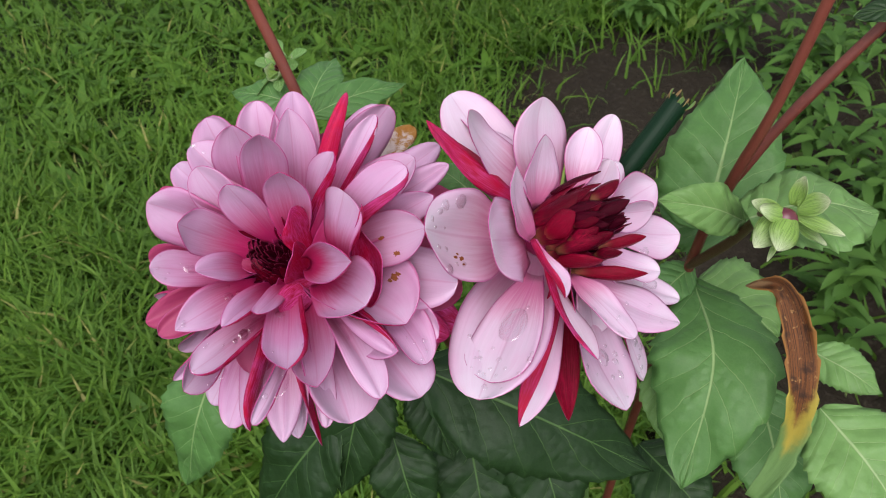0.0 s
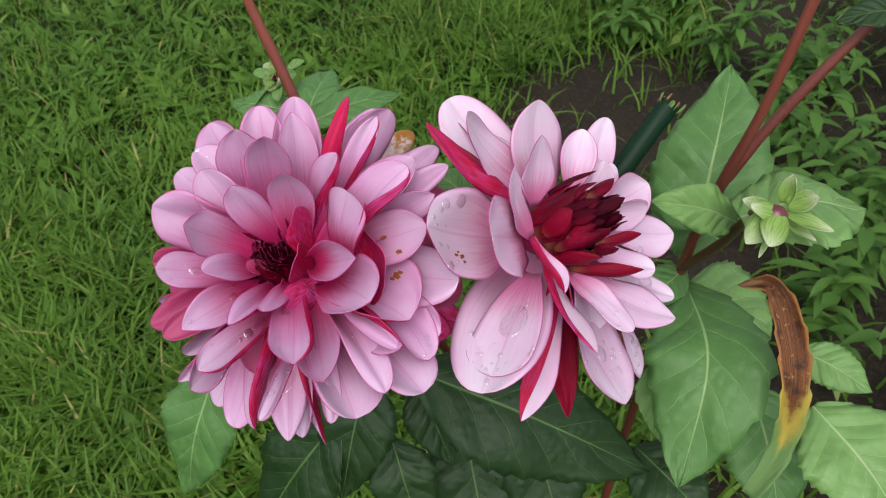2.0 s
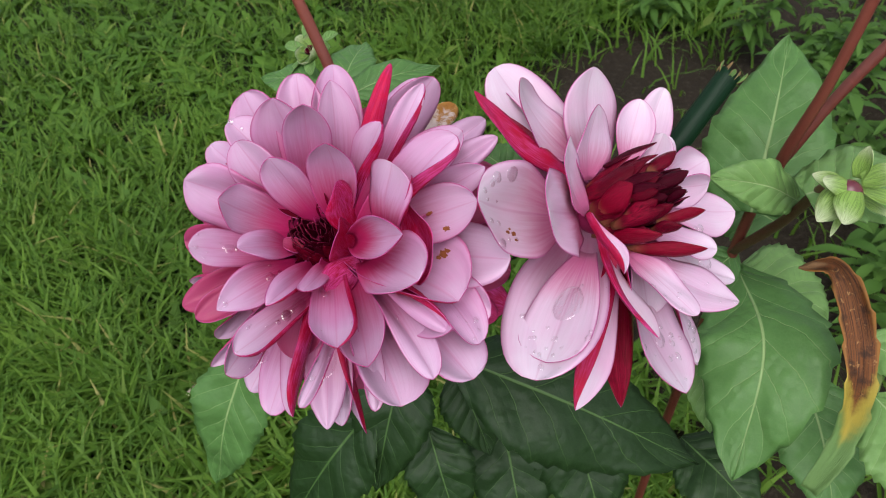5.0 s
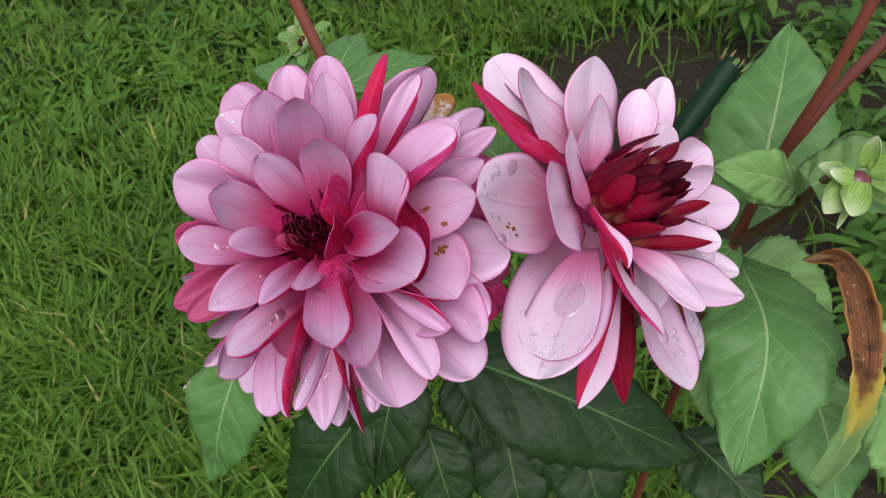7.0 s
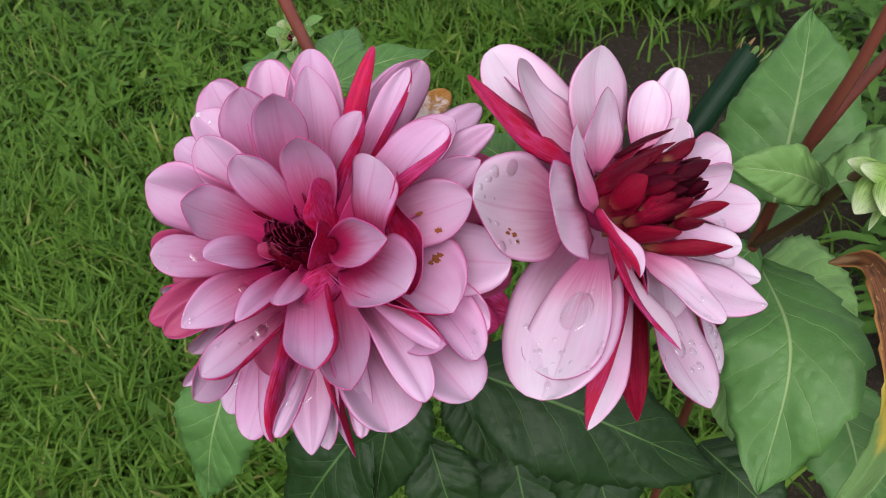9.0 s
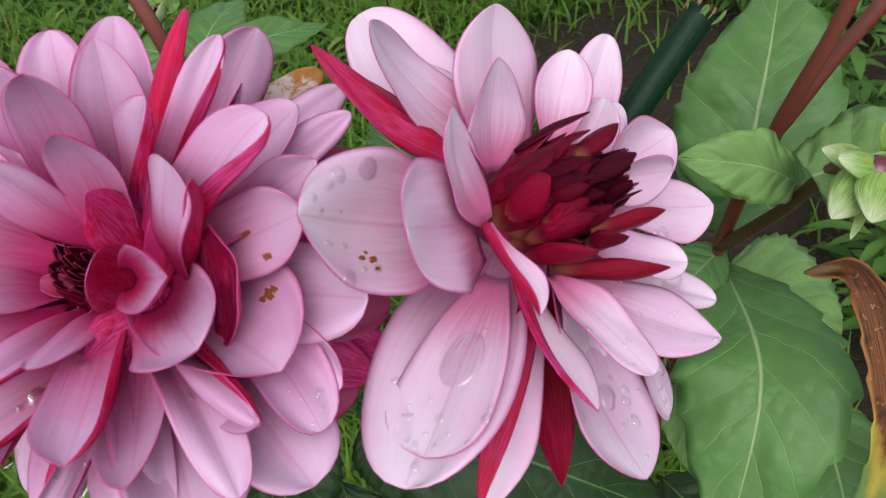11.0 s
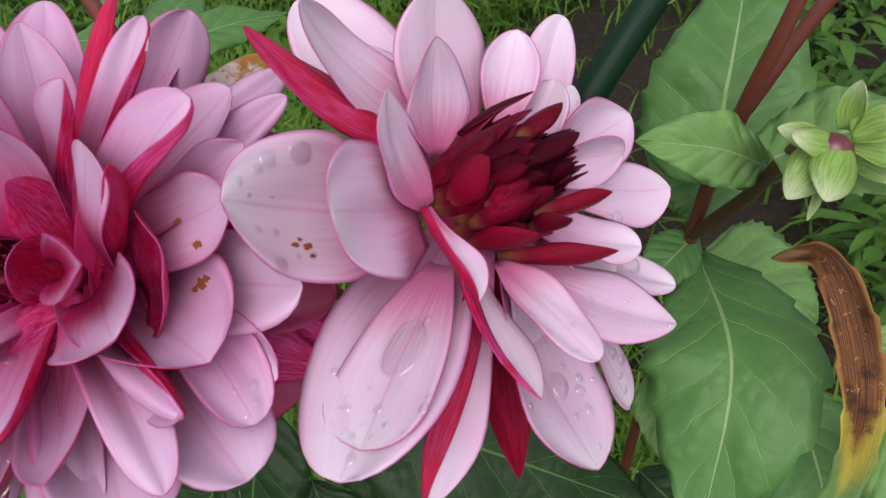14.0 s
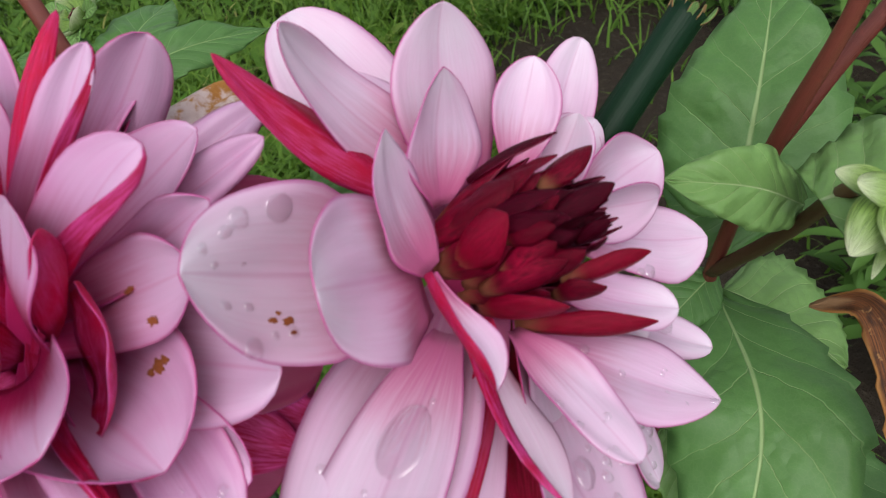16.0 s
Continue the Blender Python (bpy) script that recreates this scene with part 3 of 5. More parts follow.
one.blade((0.0218, -0.0254, 0.0186), (0.0450, -0.0593, 0.0396), (-0.11, -0.43, 0.90), 0.0311, cup=66, bend=0.01, point=0.00, widest=0.64, claw=0.47, hook=-0.02, skin=ROSES)
boat = one.blade((0.0009, -0.0207, 0.0055), (-0.0000, -0.0916, 0.0057), (0.80, -0.29, 0.52), 0.0117, cup=110, bend=0.25, point=0.02, widest=0.78, claw=0.41, hook=-0.02, fold=-0.30, skin=LILACS)
one.blade((0.0015, -0.0141, 0.0051), (0.0275, -0.0839, -0.0049), (0.51, -0.10, 0.85), 0.0117, cup=115, bend=0.20, point=0.01, widest=0.78, claw=0.45, hook=-0.07, skin=LILACS)
one.blade((0.0021, -0.0126, 0.0042), (0.0363, -0.0829, -0.0067), (0.45, -0.07, 0.89), 0.0400, cup=105, bend=0.06, point=0.03, widest=0.77, claw=0.45, hook=-0.02, skin=LILACS)
one.blade((0.0150, -0.0080, 0.0156), (0.0124, -0.0190, 0.0538), (0.60, -0.55, 0.40), 0.0185, cup=-75, bend=-0.08, point=0.90, widest=0.50, claw=0.46, hook=-0.02, skin=STREAKS)
one.blade((0.0145, -0.0180, 0.0138), (0.0112, -0.0348, 0.0432), (0.60, -0.50, 0.45), 0.0200, cup=-60, bend=-0.08, point=0.90, widest=0.45, claw=0.40, hook=0.06, skin=EMBERS)
one.blade((0.0173, -0.0248, 0.0157), (0.0042, -0.0447, 0.0184), (0.55, -0.40, 0.70), 0.0160, cup=-70, bend=-0.06, point=0.70, widest=0.50, claw=0.45, hook=0.03, skin=EMBERS)
one.blade((0.0383, -0.0166, 0.0373), (0.0465, -0.0420, 0.0183), (-0.81, -0.28, 0.51), 0.0271, cup=50, bend=-0.15, point=0.10, widest=0.53, claw=0.45, hook=0.11, skin=STREAKS)
one.blade((0.0297, -0.0212, 0.0255), (0.0425, -0.0260, 0.0614), (-0.88, 0.24, -0.29), 0.0135, cup=60, bend=-0.16, point=0.00, widest=0.50, claw=0.45, hook=-0.02, skin=STREAKS)
one.petal(140, -1, 0.0837, 0.0189, cup=57, bend=0.15, skin=PINKS)
one.petal(149, 10, 0.0759, 0.0137, cup=67, bend=0.06, lift=0.005, skin=BLUSHES_SHADED)
one.petal(176, 10, 0.0707, 0.0240, roll=-35, cup=90, bend=0.07, skin=BLUSHES_SHADED)
one.petal(-170, -5, 0.0776, 0.0207, roll=-62, cup=150, point=0.8, bend=0.18, skin=PINKS)
one.petal(-158, 16, 0.0732, 0.0177, cup=72, bend=0.02, lift=0.007, skin=BLUSHES_SHADED)
one.petal(-151, 18, 0.0697, 0.0162, cup=74, bend=0.01, lift=0.007, skin=BLUSHES_SHADED)
one.petal(-148, -10, 0.0781, 0.0198, roll=-60, cup=140, point=0.8, bend=0.2, skin=LILACS)
one.petal(-136, 8, 0.0783, 0.0199, roll=-60, cup=150, point=0.9, bend=0.08, skin=LILACS)
one.petal(-110, 7, 0.0812, 0.0209, point=0, cup=64, bend=0.09, skin=PINKS)
one.petal(-98, 18, 0.0799, 0.0319, roll=58, cup=160, point=0.5, bend=0.01, lift=0.007, skin=LILACS)
one.petal(-90, 8, 0.0828, 0.0187, point=0.7, cup=65, bend=0.08, skin=LILACS)
one.petal(-88, -0, 0.0818, 0.0192, point=0.7, cup=57, bend=0.14, skin=LILACS)
one.petal(-81, -2, 0.0865, 0.0190, roll=70, cup=140, point=1, bend=0.15, skin=LILACS)
one.petal(-32, 35, 0.0922, 0.0232, roll=34, cup=130, point=0.5, bend=-0.13, lift=0.013, skin=PINKS)
one.petal(-25, 16, 0.0861, 0.0282, point=0, cup=72, bend=0.02, lift=0.007, skin=PINKS)
one.petal(-8, 17, 0.0890, 0.0310, point=0, cup=73, bend=0.01, lift=0.007, skin=LILACS)
behind = one.petal(8, 30, 0.0858, 0.0249, cup=50, bend=-0.09, lift=0.012, skin=PINKS)
one.petal(62, -1, 0.0886, 0.0199, cup=56, bend=0.15, skin=PINKS)
one.petal(28, 11, 0.0918, 0.0157, point=0.4, cup=67, bend=0.06, lift=0.005, skin=PINKS)
one.petal(38, -1, 0.0914, 0.0177, cup=57, bend=0.14, skin=PINKS)
one.petal(55, -21, 0.0982, 0.0179, point=0, cup=52, bend=0.2, skin=BROWNED)
one.petal(-9, -8, 0.0823, 0.0278, cup=52, bend=0.2, skin=BLUSHES_SHADED)
one.petal(-21, -11, 0.0851, 0.0252, cup=52, bend=0.2, skin=TURNED)
one.petal(-25, -7, 0.0823, 0.0203, cup=52, bend=0.19, skin=TURNED)
one.petal(35, 15, 0.0818, 0.0240, cup=71, bend=0.02, lift=0.007, skin=PINKS)
one.petal(-137, 17, 0.0476, 0.0237, cup=73, bend=0.01, lift=0.007, skin=BLUSHES_SHADED)
one.petal(-107, 15, 0.0549, 0.0233, cup=71, bend=0.03, lift=0.006, skin=BLUSHES_SHADED)
one.petal(-85, 3, 0.0641, 0.0232, cup=61, bend=0.11, skin=BLUSHES_SHADED)
one.petal(-54, 15, 0.0606, 0.0240, cup=71, bend=0.02, lift=0.007, skin=BLUSHES_SHADED)
one.petal(70, 9, 0.0674, 0.0208, cup=66, bend=0.07, skin=BLUSHES_SHADED)
one.petal(63, -1, 0.0730, 0.0241, cup=57, bend=0.15, skin=BLUSHES_SHADED)
one.petal(160, 5, 0.0687, 0.0246, cup=62, bend=0.11, skin=BLUSHES_SHADED)
one.petal(-175, -2, 0.0685, 0.0217, cup=56, bend=0.15, skin=BLUSHES_SHADED)
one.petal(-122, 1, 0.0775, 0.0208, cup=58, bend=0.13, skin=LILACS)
one.petal(19, 9, 0.0629, 0.0259, cup=66, bend=0.07, skin=BLUSHES_SHADED)
one.petal(-8, 7, 0.0559, 0.0258, cup=64, bend=0.09, skin=BLUSHES_SHADED)
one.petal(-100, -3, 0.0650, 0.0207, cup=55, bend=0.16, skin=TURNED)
one.petal(119, -4, 0.0737, 0.0250, cup=54, bend=0.17, skin=BLUSHES_SHADED)
one.petal(146, 1, 0.0706, 0.0248, cup=58, bend=0.13, skin=BLUSHES_SHADED)
one.petal(93, 1, 0.0757, 0.0245, cup=58, bend=0.13, skin=BLUSHES_SHADED)
one.blade((-0.0027, -0.0014, 0.0301), (-0.0047, -0.0046, 0.0440), (0.13, -0.88, 0.46), 0.009, cup=80, point=0.95, bend=-0.05, claw=0.7, widest=0.4, skin=CLARETS, name="floret")
one.blade((-0.0104, -0.0044, 0.0247), (-0.0238, -0.0011, 0.0346), (0.33, -0.74, 0.59), 0.008, cup=90, point=0.95, bend=-0.05, claw=0.7, widest=0.4, skin=CLARETS, name="floret")
one.blade((-0.0092, -0.0163, 0.0155), (-0.0186, -0.0171, 0.0210), (0.33, -0.46, 0.83), 0.008, cup=90, point=0.8, bend=-0.05, claw=0.7, widest=0.4, skin=(BLUSH_SHADED, CRIMSON, RIM), name="floret")
# deep rose filler petals low in the gaps, gap shade in their colour, towards the loose flower
one.petal(-15, -22, 0.080, 0.034, cup=60, bend=0.2, skin=BLUSHES_SHADED)
one.petal(-33, -13, 0.080, 0.040, cup=60, bend=0.2, skin=BLUSHES_SHADED)
one.petal(8, -20, 0.082, 0.032, cup=60, bend=0.2, skin=BLUSHES_SHADED)
one.petal(20, -10, 0.086, 0.036, cup=60, bend=0.2, skin=BLUSHES_SHADED)
one.petal(-58, -16, 0.074, 0.030, cup=60, bend=0.2, skin=BLUSHES_SHADED)
one.petal(-80, -18, 0.070, 0.030, cup=60, bend=0.2, skin=BLUSHES_SHADED)
# crimson florets round the heart
one.petal(72, 58, 0.038, 0.0090, cup=100, point=0.95, skin=REDS, name="floret")
one.petal(116, 52, 0.036, 0.0090, cup=100, point=0.95, skin=DARKS, name="floret")
one.petal(-95, 54, 0.036, 0.0110, cup=110, point=0.8, roll=10, skin=REDS, name="floret")
one.petal(-128, 52, 0.034, 0.0100, cup=100, point=0.9, skin=REDS, name="floret")
one.petal(-155, 54, 0.033, 0.0090, cup=100, point=0.9, skin=DARKS, name="floret")


def heart_cone(flower, lean, count, length, base, top, width, hollow, seed, uneven=0.15, back=0.0, hook=-0.06, dome=0.6):
    """The unopened centre: a spiral of narrow florets side by side, round a dark hollow at the end."""
    ax = unit(lean)
    x = unit(np.array((1.0, 0, 0)) - ax[0] * ax)
    y = np.cross(ax, x)
    rng = random.Random(seed)
    # the dome under the florets
    bm = bmesh.new()
    bmesh.ops.create_uvsphere(bm, u_segments=24, v_segments=12, radius=1.0)
    frame_of = Matrix([[float(q[r]) for q in (x, y, ax)] for r in range(3)])
    for q in bm.verts:
        q.co = frame_of @ Vector((q.co.x * base * 1.1, q.co.y * base * 1.1, q.co.z * length * dome - back))
    me = bpy.data.meshes.new("receptacle")
    bm.to_mesh(me)
    bm.free()
    me.polygons.foreach_set("use_smooth", [True] * len(me.polygons))
    me.materials.append(DARK)
    link_mesh("receptacle", me, flower.ob, "", flower.heart)
    for k in range(count):
        f = (k + 0.5) / count
        g = math.sqrt(f)
        a = k * 2.39996 + rng.uniform(-0.1, 0.1)
        out = x * math.cos(a) + y * math.sin(a)
        high = length * (hollow + (1 - hollow) * math.sin(math.pi * min(1.0, f * 1.25) * 0.62) ** 0.8) * rng.uniform(1 - uneven, 1 + uneven * 0.4)
        if f > 0.7:
            high *= 1 - 0.85 * (f - 0.7) * rng.uniform(0.6, 1.4)
        side = np.cross(ax, out) * rng.uniform(-0.0016, 0.0016) * (1 + g)
        root, tip = out * base * g + ax * (0.003 - back), out * (top * g + 0.0012) + side + ax * high
        flower.floret(root, tip, unit(-out + 0.15 * ax), width * (0.45 + 0.55 * g), 120, DARKS if f < 0.3 + 0.5 * rng.random() else (DARK, RED_BACK, RED_RIM), bend=-0.16 * g, point=0.9, hook=hook * g)


heart_cone(one, (-0.14, -0.44, 0.89), 96, 0.0295, 0.0120, 0.0138, 0.0108, 0.86, 3, uneven=0.14, hook=0.06, dome=0.5)

# ---- second flower: looser, its cone turned aside ----
two = Flower("dahlia_flower", HEART_TWO, FACE_TWO, "pale pink dahlia flower with crimson cone and large raindrops")
two.blade((-0.0174, -0.0015, 0.0244), (-0.0621, 0.0142, 0.0623), (-0.28, 0.17, -0.95), 0.0172, cup=110, bend=0.03, point=0.98, widest=0.59, claw=0.25, skin=PALES)
two.blade((-0.0113, 0.0137, 0.0198), (-0.0466, 0.0080, 0.0705), (0.52, -0.46, 0.71), 0.0207, cup=40, bend=-0.16, point=0.55, widest=0.47, claw=0.27, hook=0.08, skin=PALES)
two.blade((-0.0123, 0.0095, 0.0054), (-0.0531, 0.0533, 0.0491), (0.42, -0.74, 0.52), 0.0347, cup=38, bend=0.03, point=0.00, widest=0.60, claw=0.45, hook=0.01, skin=PALES)
two.blade((-0.0069, 0.0115, 0.0164), (-0.0117, 0.0394, 0.0553), (0.62, -0.68, 0.39), 0.0351, cup=9, bend=-0.07, point=0.61, widest=0.58, claw=0.38, hook=0.10, skin=PALES)
two.blade((-0.0135, -0.0009, 0.0230), (-0.0106, 0.0123, 0.0545), (0.72, -0.59, 0.36), 0.0261, cup=48, bend=-0.02, point=0.91, widest=0.47, claw=0.25, hook=0.05, skin=PALES)
two.blade((0.0055, 0.0125, 0.0186), (0.0143, 0.0379, 0.0386), (0.04, -0.86, 0.51), 0.0203, cup=81, bend=-0.05, point=0.46, widest=0.58, claw=0.27, skin=PALES)
two.blade((0.0126, 0.0111, 0.0040), (0.0305, 0.0629, 0.0270), (0.11, -0.89, 0.44), 0.0204, cup=50, bend=-0.16, point=0.00, widest=0.55, claw=0.45, hook=0.02, skin=PALES)
two.blade((0.0109, 0.0075, 0.0105), (0.0257, 0.0304, 0.0237), (-0.60, -0.51, 0.62), 0.0218, cup=28, bend=-0.07, point=0.56, widest=0.49, claw=0.45, hook=0.02, skin=PALES)
two.blade((0.0185, 0.0050, 0.0084), (0.0505, 0.0447, -0.0053), (-0.15, -0.80, 0.58), 0.0283, cup=107, bend=-0.01, point=0.66, widest=0.55, claw=0.33, hook=0.07, skin=PALES)
two.blade((0.0129, 0.0014, 0.0141), (0.0439, 0.0078, 0.0112), (-0.16, -0.97, 0.17), 0.0191, cup=96, bend=0.08, point=0.31, widest=0.66, claw=0.44, hook=-0.02, skin=PALES)
far_side = two.blade((0.0157, 0.0049, 0.0077), (0.0580, 0.0171, -0.0194), (-0.16, -0.30, 0.94), 0.0265, cup=-22, bend=0.00, point=0.52, widest=0.77, claw=0.33, hook=0.14, skin=PALES)
two.blade((0.0104, -0.0116, 0.0065), (0.0472, -0.0113, -0.0122), (-0.06, -0.24, 0.97), 0.0163, cup=33, bend=-0.16, point=0.32, widest=0.74, claw=0.39, skin=PALES)
far_tip = two.blade((0.0123, -0.0052, 0.0054), (0.0604, -0.0039, -0.0424), (-0.00, -0.18, 0.98), 0.0161, cup=45, bend=-0.11, point=0.22, widest=0.67, claw=0.45, hook=0.04, skin=PALES)
blade_low = two.blade((0.0085, -0.0250, -0.0019), (0.0537, -0.0314, -0.0284), (-0.01, -0.05, 1.00), 0.0255, cup=4, bend=-0.04, point=0.76, widest=0.60, claw=0.25, hook=0.05, skin=PALES)
blade = two.blade((0.0020, -0.0246, 0.0010), (0.0255, -0.0622, -0.0007), (0.27, -0.32, 0.91), 0.0152, cup=50, bend=0.08, point=0.02, widest=0.55, claw=0.25, hook=0.04, skin=PALES)
two.blade((-0.0101, -0.0122, 0.0097), (0.0103, -0.0677, -0.0062), (0.82, -0.22, 0.53), 0.0230, cup=60, bend=-0.19, point=0.96, widest=0.67, claw=0.34, fold=0.45, skin=PALES)
lance = two.blade((0.0057, -0.0082, -0.0012), (0.0245, -0.0693, -0.0437), (0.70, -0.07, 0.72), 0.0450, cup=63, bend=-0.15, point=0.62, widest=0.73, claw=0.38, hook=0.03, skin=PALES)
far_low = two.blade((0.0081, -0.0074, -0.0016), (0.0436, -0.0283, -0.0760), (0.34, -0.02, 0.94), 0.0206, cup=71, bend=0.08, point=0.20, widest=0.78, claw=0.45, hook=0.02, skin=PALES)
two.blade((-0.0003, -0.0134, 0.0006), (0.0034, -0.0540, -0.0758), (0.08, -0.43, 0.90), 0.0190, cup=-60, bend=-0.06, point=1.00, widest=0.54, claw=0.45, skin=(VIVID_BACK, PALE, RIM))
two.blade((-0.0028, -0.0158, 0.0017), (-0.0233, -0.0815, -0.0364), (0.69, -0.41, 0.60), 0.0256, cup=60, bend=0.03, point=1.00, widest=0.71, claw=0.45, fold=0.70, skin=PALES)
spoon = two.blade((-0.0138, -0.0220, -0.0017), (-0.0364, -0.0794, -0.0053), (-0.28, -0.29, 0.92), 0.0319, cup=45, bend=0.02, point=0.00, widest=0.78, claw=0.28, skin=PALES)
shell = two.blade((-0.0121, 0.0047, -0.0111), (-0.0411, -0.0878, -0.0056), (-0.19, -0.28, 0.94), 0.0439, cup=40, bend=0.03, point=0.00, widest=0.64, claw=0.25, skin=PALES)
disc = two.blade((-0.0226, -0.0110, 0.0110), (-0.0616, -0.0428, 0.0499), (0.36, -0.58, 0.74), 0.0425, cup=45, bend=-0.17, point=0.15, widest=0.47, claw=0.25, skin=PALES)
two.blade((-0.0194, -0.0181, 0.0187), (-0.0370, -0.0497, 0.0486), (0.42, -0.54, 0.73), 0.0383, cup=-1, bend=0.06, point=0.00, widest=0.45, claw=0.59, hook=0.05, skin=PALES)
two.blade((-0.0164, -0.0220, 0.0222), (-0.0236, -0.0073, 0.0526), (0.95, -0.28, 0.16), 0.0275, cup=25, bend=-0.17, point=1.00, widest=0.35, claw=0.31, hook=0.02, skin=PALES)
two.blade((-0.0171, -0.0274, 0.0265), (-0.0009, -0.0503, 0.0178), (0.72, 0.17, 0.67), 0.0157, cup=178, bend=-0.16, point=0.90, widest=0.69, claw=0.43, hook=-0.13, skin=PALES)
two.petal(128, -10, 0.0832, 0.0156, roll=20, cup=60, bend=0.2, seat=0.013, skin=PALES)
two.petal(53, 10, 0.0540, 0.0139, cup=60, bend=0.07, seat=0.013, skin=PALES)
two.petal(124, -3, 0.0381, 0.0242, cup=60, bend=0.16, seat=0.013, skin=PALES)
two.petal(56, 9, 0.0520, 0.0189, cup=60, bend=0.07, seat=0.013, skin=PALES)
two.petal(-67, -6, 0.0489, 0.0239, cup=60, bend=0.18, seat=0.013, skin=PALES)
two.petal(-29, 9, 0.0466, 0.0182, cup=60, bend=0.07, seat=0.013, skin=PALES)


def scale_cone(flower, lean, foot, length, count, seed):
    """A half-open centre: broad pointed florets that overlap like scales, round a dark hollow at the end."""
    ax = unit(lean)
    x = unit(np.array((0.0, 0.0, 1.0)) - ax[2] * ax)
    y = np.cross(ax, x)
    rng = random.Random(seed)
    foot = np.array(foot)
    bm = bmesh.new()
    bmesh.ops.create_uvsphere(bm, u_segments=24, v_segments=14, radius=1.0)
    turn = Matrix([[float(q[r]) for q in (x, y, ax)] for r in range(3)])
    for q in bm.verts:
        q.co = turn @ Vector((q.co.x * 0.0125, q.co.y * 0.0125, q.co.z * length * 0.42)) + Vector(foot + ax * length * 0.34)
    me = bpy.data.meshes.new("receptacle")
    bm.to_mesh(me)
    bm.free()
    me.polygons.foreach_set("use_smooth", [True] * len(me.polygons))
    me.materials.append(DARK)
    link_mesh("receptacle", me, flower.ob, "", flower.heart)
    for k in range(count):
        f = k / (count - 1)
        a = k * 2.39996 + rng.uniform(-0.12, 0.12)
        out = x * math.cos(a) + y * math.sin(a)
        high = length * (0.02 + 0.72 * f**0.85)
        wide = 0.0145 * math.cos(0.5 * math.pi * max(0.0, f - 0.15)) ** 0.55 * (1.0 if f > 0.1 else 0.92)
        long = (0.0265 - 0.0155 * f) * rng.uniform(0.88, 1.1)
        flare = (0.0045 - 0.0045 * f) * rng.uniform(0.4, 1.3)
        root = foot + ax * high + out * wide * 0.80
        tip = foot + ax * (high + long) + out * (wide * (1.08 - 0.25 * f) + flare) + np.cross(ax, out) * rng.uniform(-0.002, 0.002)
        width = (0.0150 - 0.0088 * f) * rng.uniform(0.9, 1.1)
        skin = REDS if f < 0.28 else ((DARK, RED_BACK, RED_RIM) if f < 0.62 else DARKS)
        flower.floret(root, tip, unit(-out + 0.1 * ax), width, 95 + 45 * f, skin, bend=-0.10, point=1.0, hook=-0.03 + 0.10 * f)


scale_cone(two, (0.93, 0.03, 0.36), (-0.0165, -0.0090, 0.0090), 0.042, 60, 9)
two.floret((-0.0064, 0.0023, 0.0281), (0.0158, 0.0049, 0.0386), (0.17, -0.59, -0.79), 0.0082, 115, DARKS, bend=-0.10, point=1.0, hook=0.02)
two.floret((-0.0134, -0.0070, 0.0194), (0.0096, -0.0097, 0.0412), (0.44, -0.07, -0.90), 0.0115, 115, REDS, bend=-0.10, point=1.0, hook=0.02)
two.floret((-0.0110, -0.0103, 0.0237), (0.0132, -0.0185, 0.0408), (0.31, 0.26, -0.91), 0.0077, 115, DARKS, bend=-0.10, point=1.0, hook=0.02)
two.floret((0.0047, -0.0010, 0.0309), (0.0147, -0.0049, 0.0394), (0.02, -0.33, -0.94), 0.0072, 115, REDS, bend=-0.10, point=1.0, hook=0.02)
two.floret((0.0095, -0.0088, 0.0336), (0.0237, 0.0015, 0.0361), (-0.23, -0.30, -0.93), 0.0104, 115, REDS, bend=-0.10, point=1.0, hook=0.02)
two.floret((-0.0047, -0.0159, 0.0279), (0.0126, -0.0235, 0.0382), (0.19, 0.50, -0.84), 0.0061, 115, DARKS, bend=-0.10, point=1.0, hook=0.02)
two.floret((0.0117, -0.0176, 0.0314), (0.0268, -0.0119, 0.0354), (-0.36, 0.31, -0.88), 0.0078, 115, DARKS, bend=-0.10, point=1.0, hook=0.02)
two.floret((-0.0116, -0.0175, 0.0190), (0.0018, -0.0210, 0.0371), (0.48, 0.51, -0.71), 0.0153, 115, VIVIDS, bend=-0.10, point=1.0, hook=0.02)
two.floret((-0.0001, -0.0195, 0.0283), (0.0116, -0.0255, 0.0368), (0.12, 0.61, -0.78), 0.0072, 115, REDS, bend=-0.10, point=1.0, hook=0.02)
two.floret((-0.0004, -0.0251, 0.0208), (0.0118, -0.0263, 0.0326), (0.09, 0.82, -0.56), 0.0106, 115, REDS, bend=-0.10, point=1.0, hook=0.02)
two.floret((-0.0052, -0.0244, 0.0158), (0.0139, -0.0296, 0.0301), (0.12, 0.91, -0.40), 0.0095, 115, REDS, bend=-0.10, point=1.0, hook=0.02)
two.floret((0.0062, -0.0264, 0.0204), (0.0178, -0.0290, 0.0319), (-0.12, 0.88, -0.46), 0.0076, 115, REDS, bend=-0.10, point=1.0, hook=0.02)
two.floret((0.0131, -0.0260, 0.0188), (0.0357, -0.0175, 0.0176), (-0.69, 0.73, -0.03), 0.0092, 115, VIVIDS, bend=-0.10, point=1.0, hook=0.02)
two.floret((0.0118, -0.0264, 0.0135), (0.0227, -0.0303, 0.0211), (-0.35, 0.94, -0.03), 0.0113, 115, REDS, bend=-0.10, point=1.0, hook=0.02)
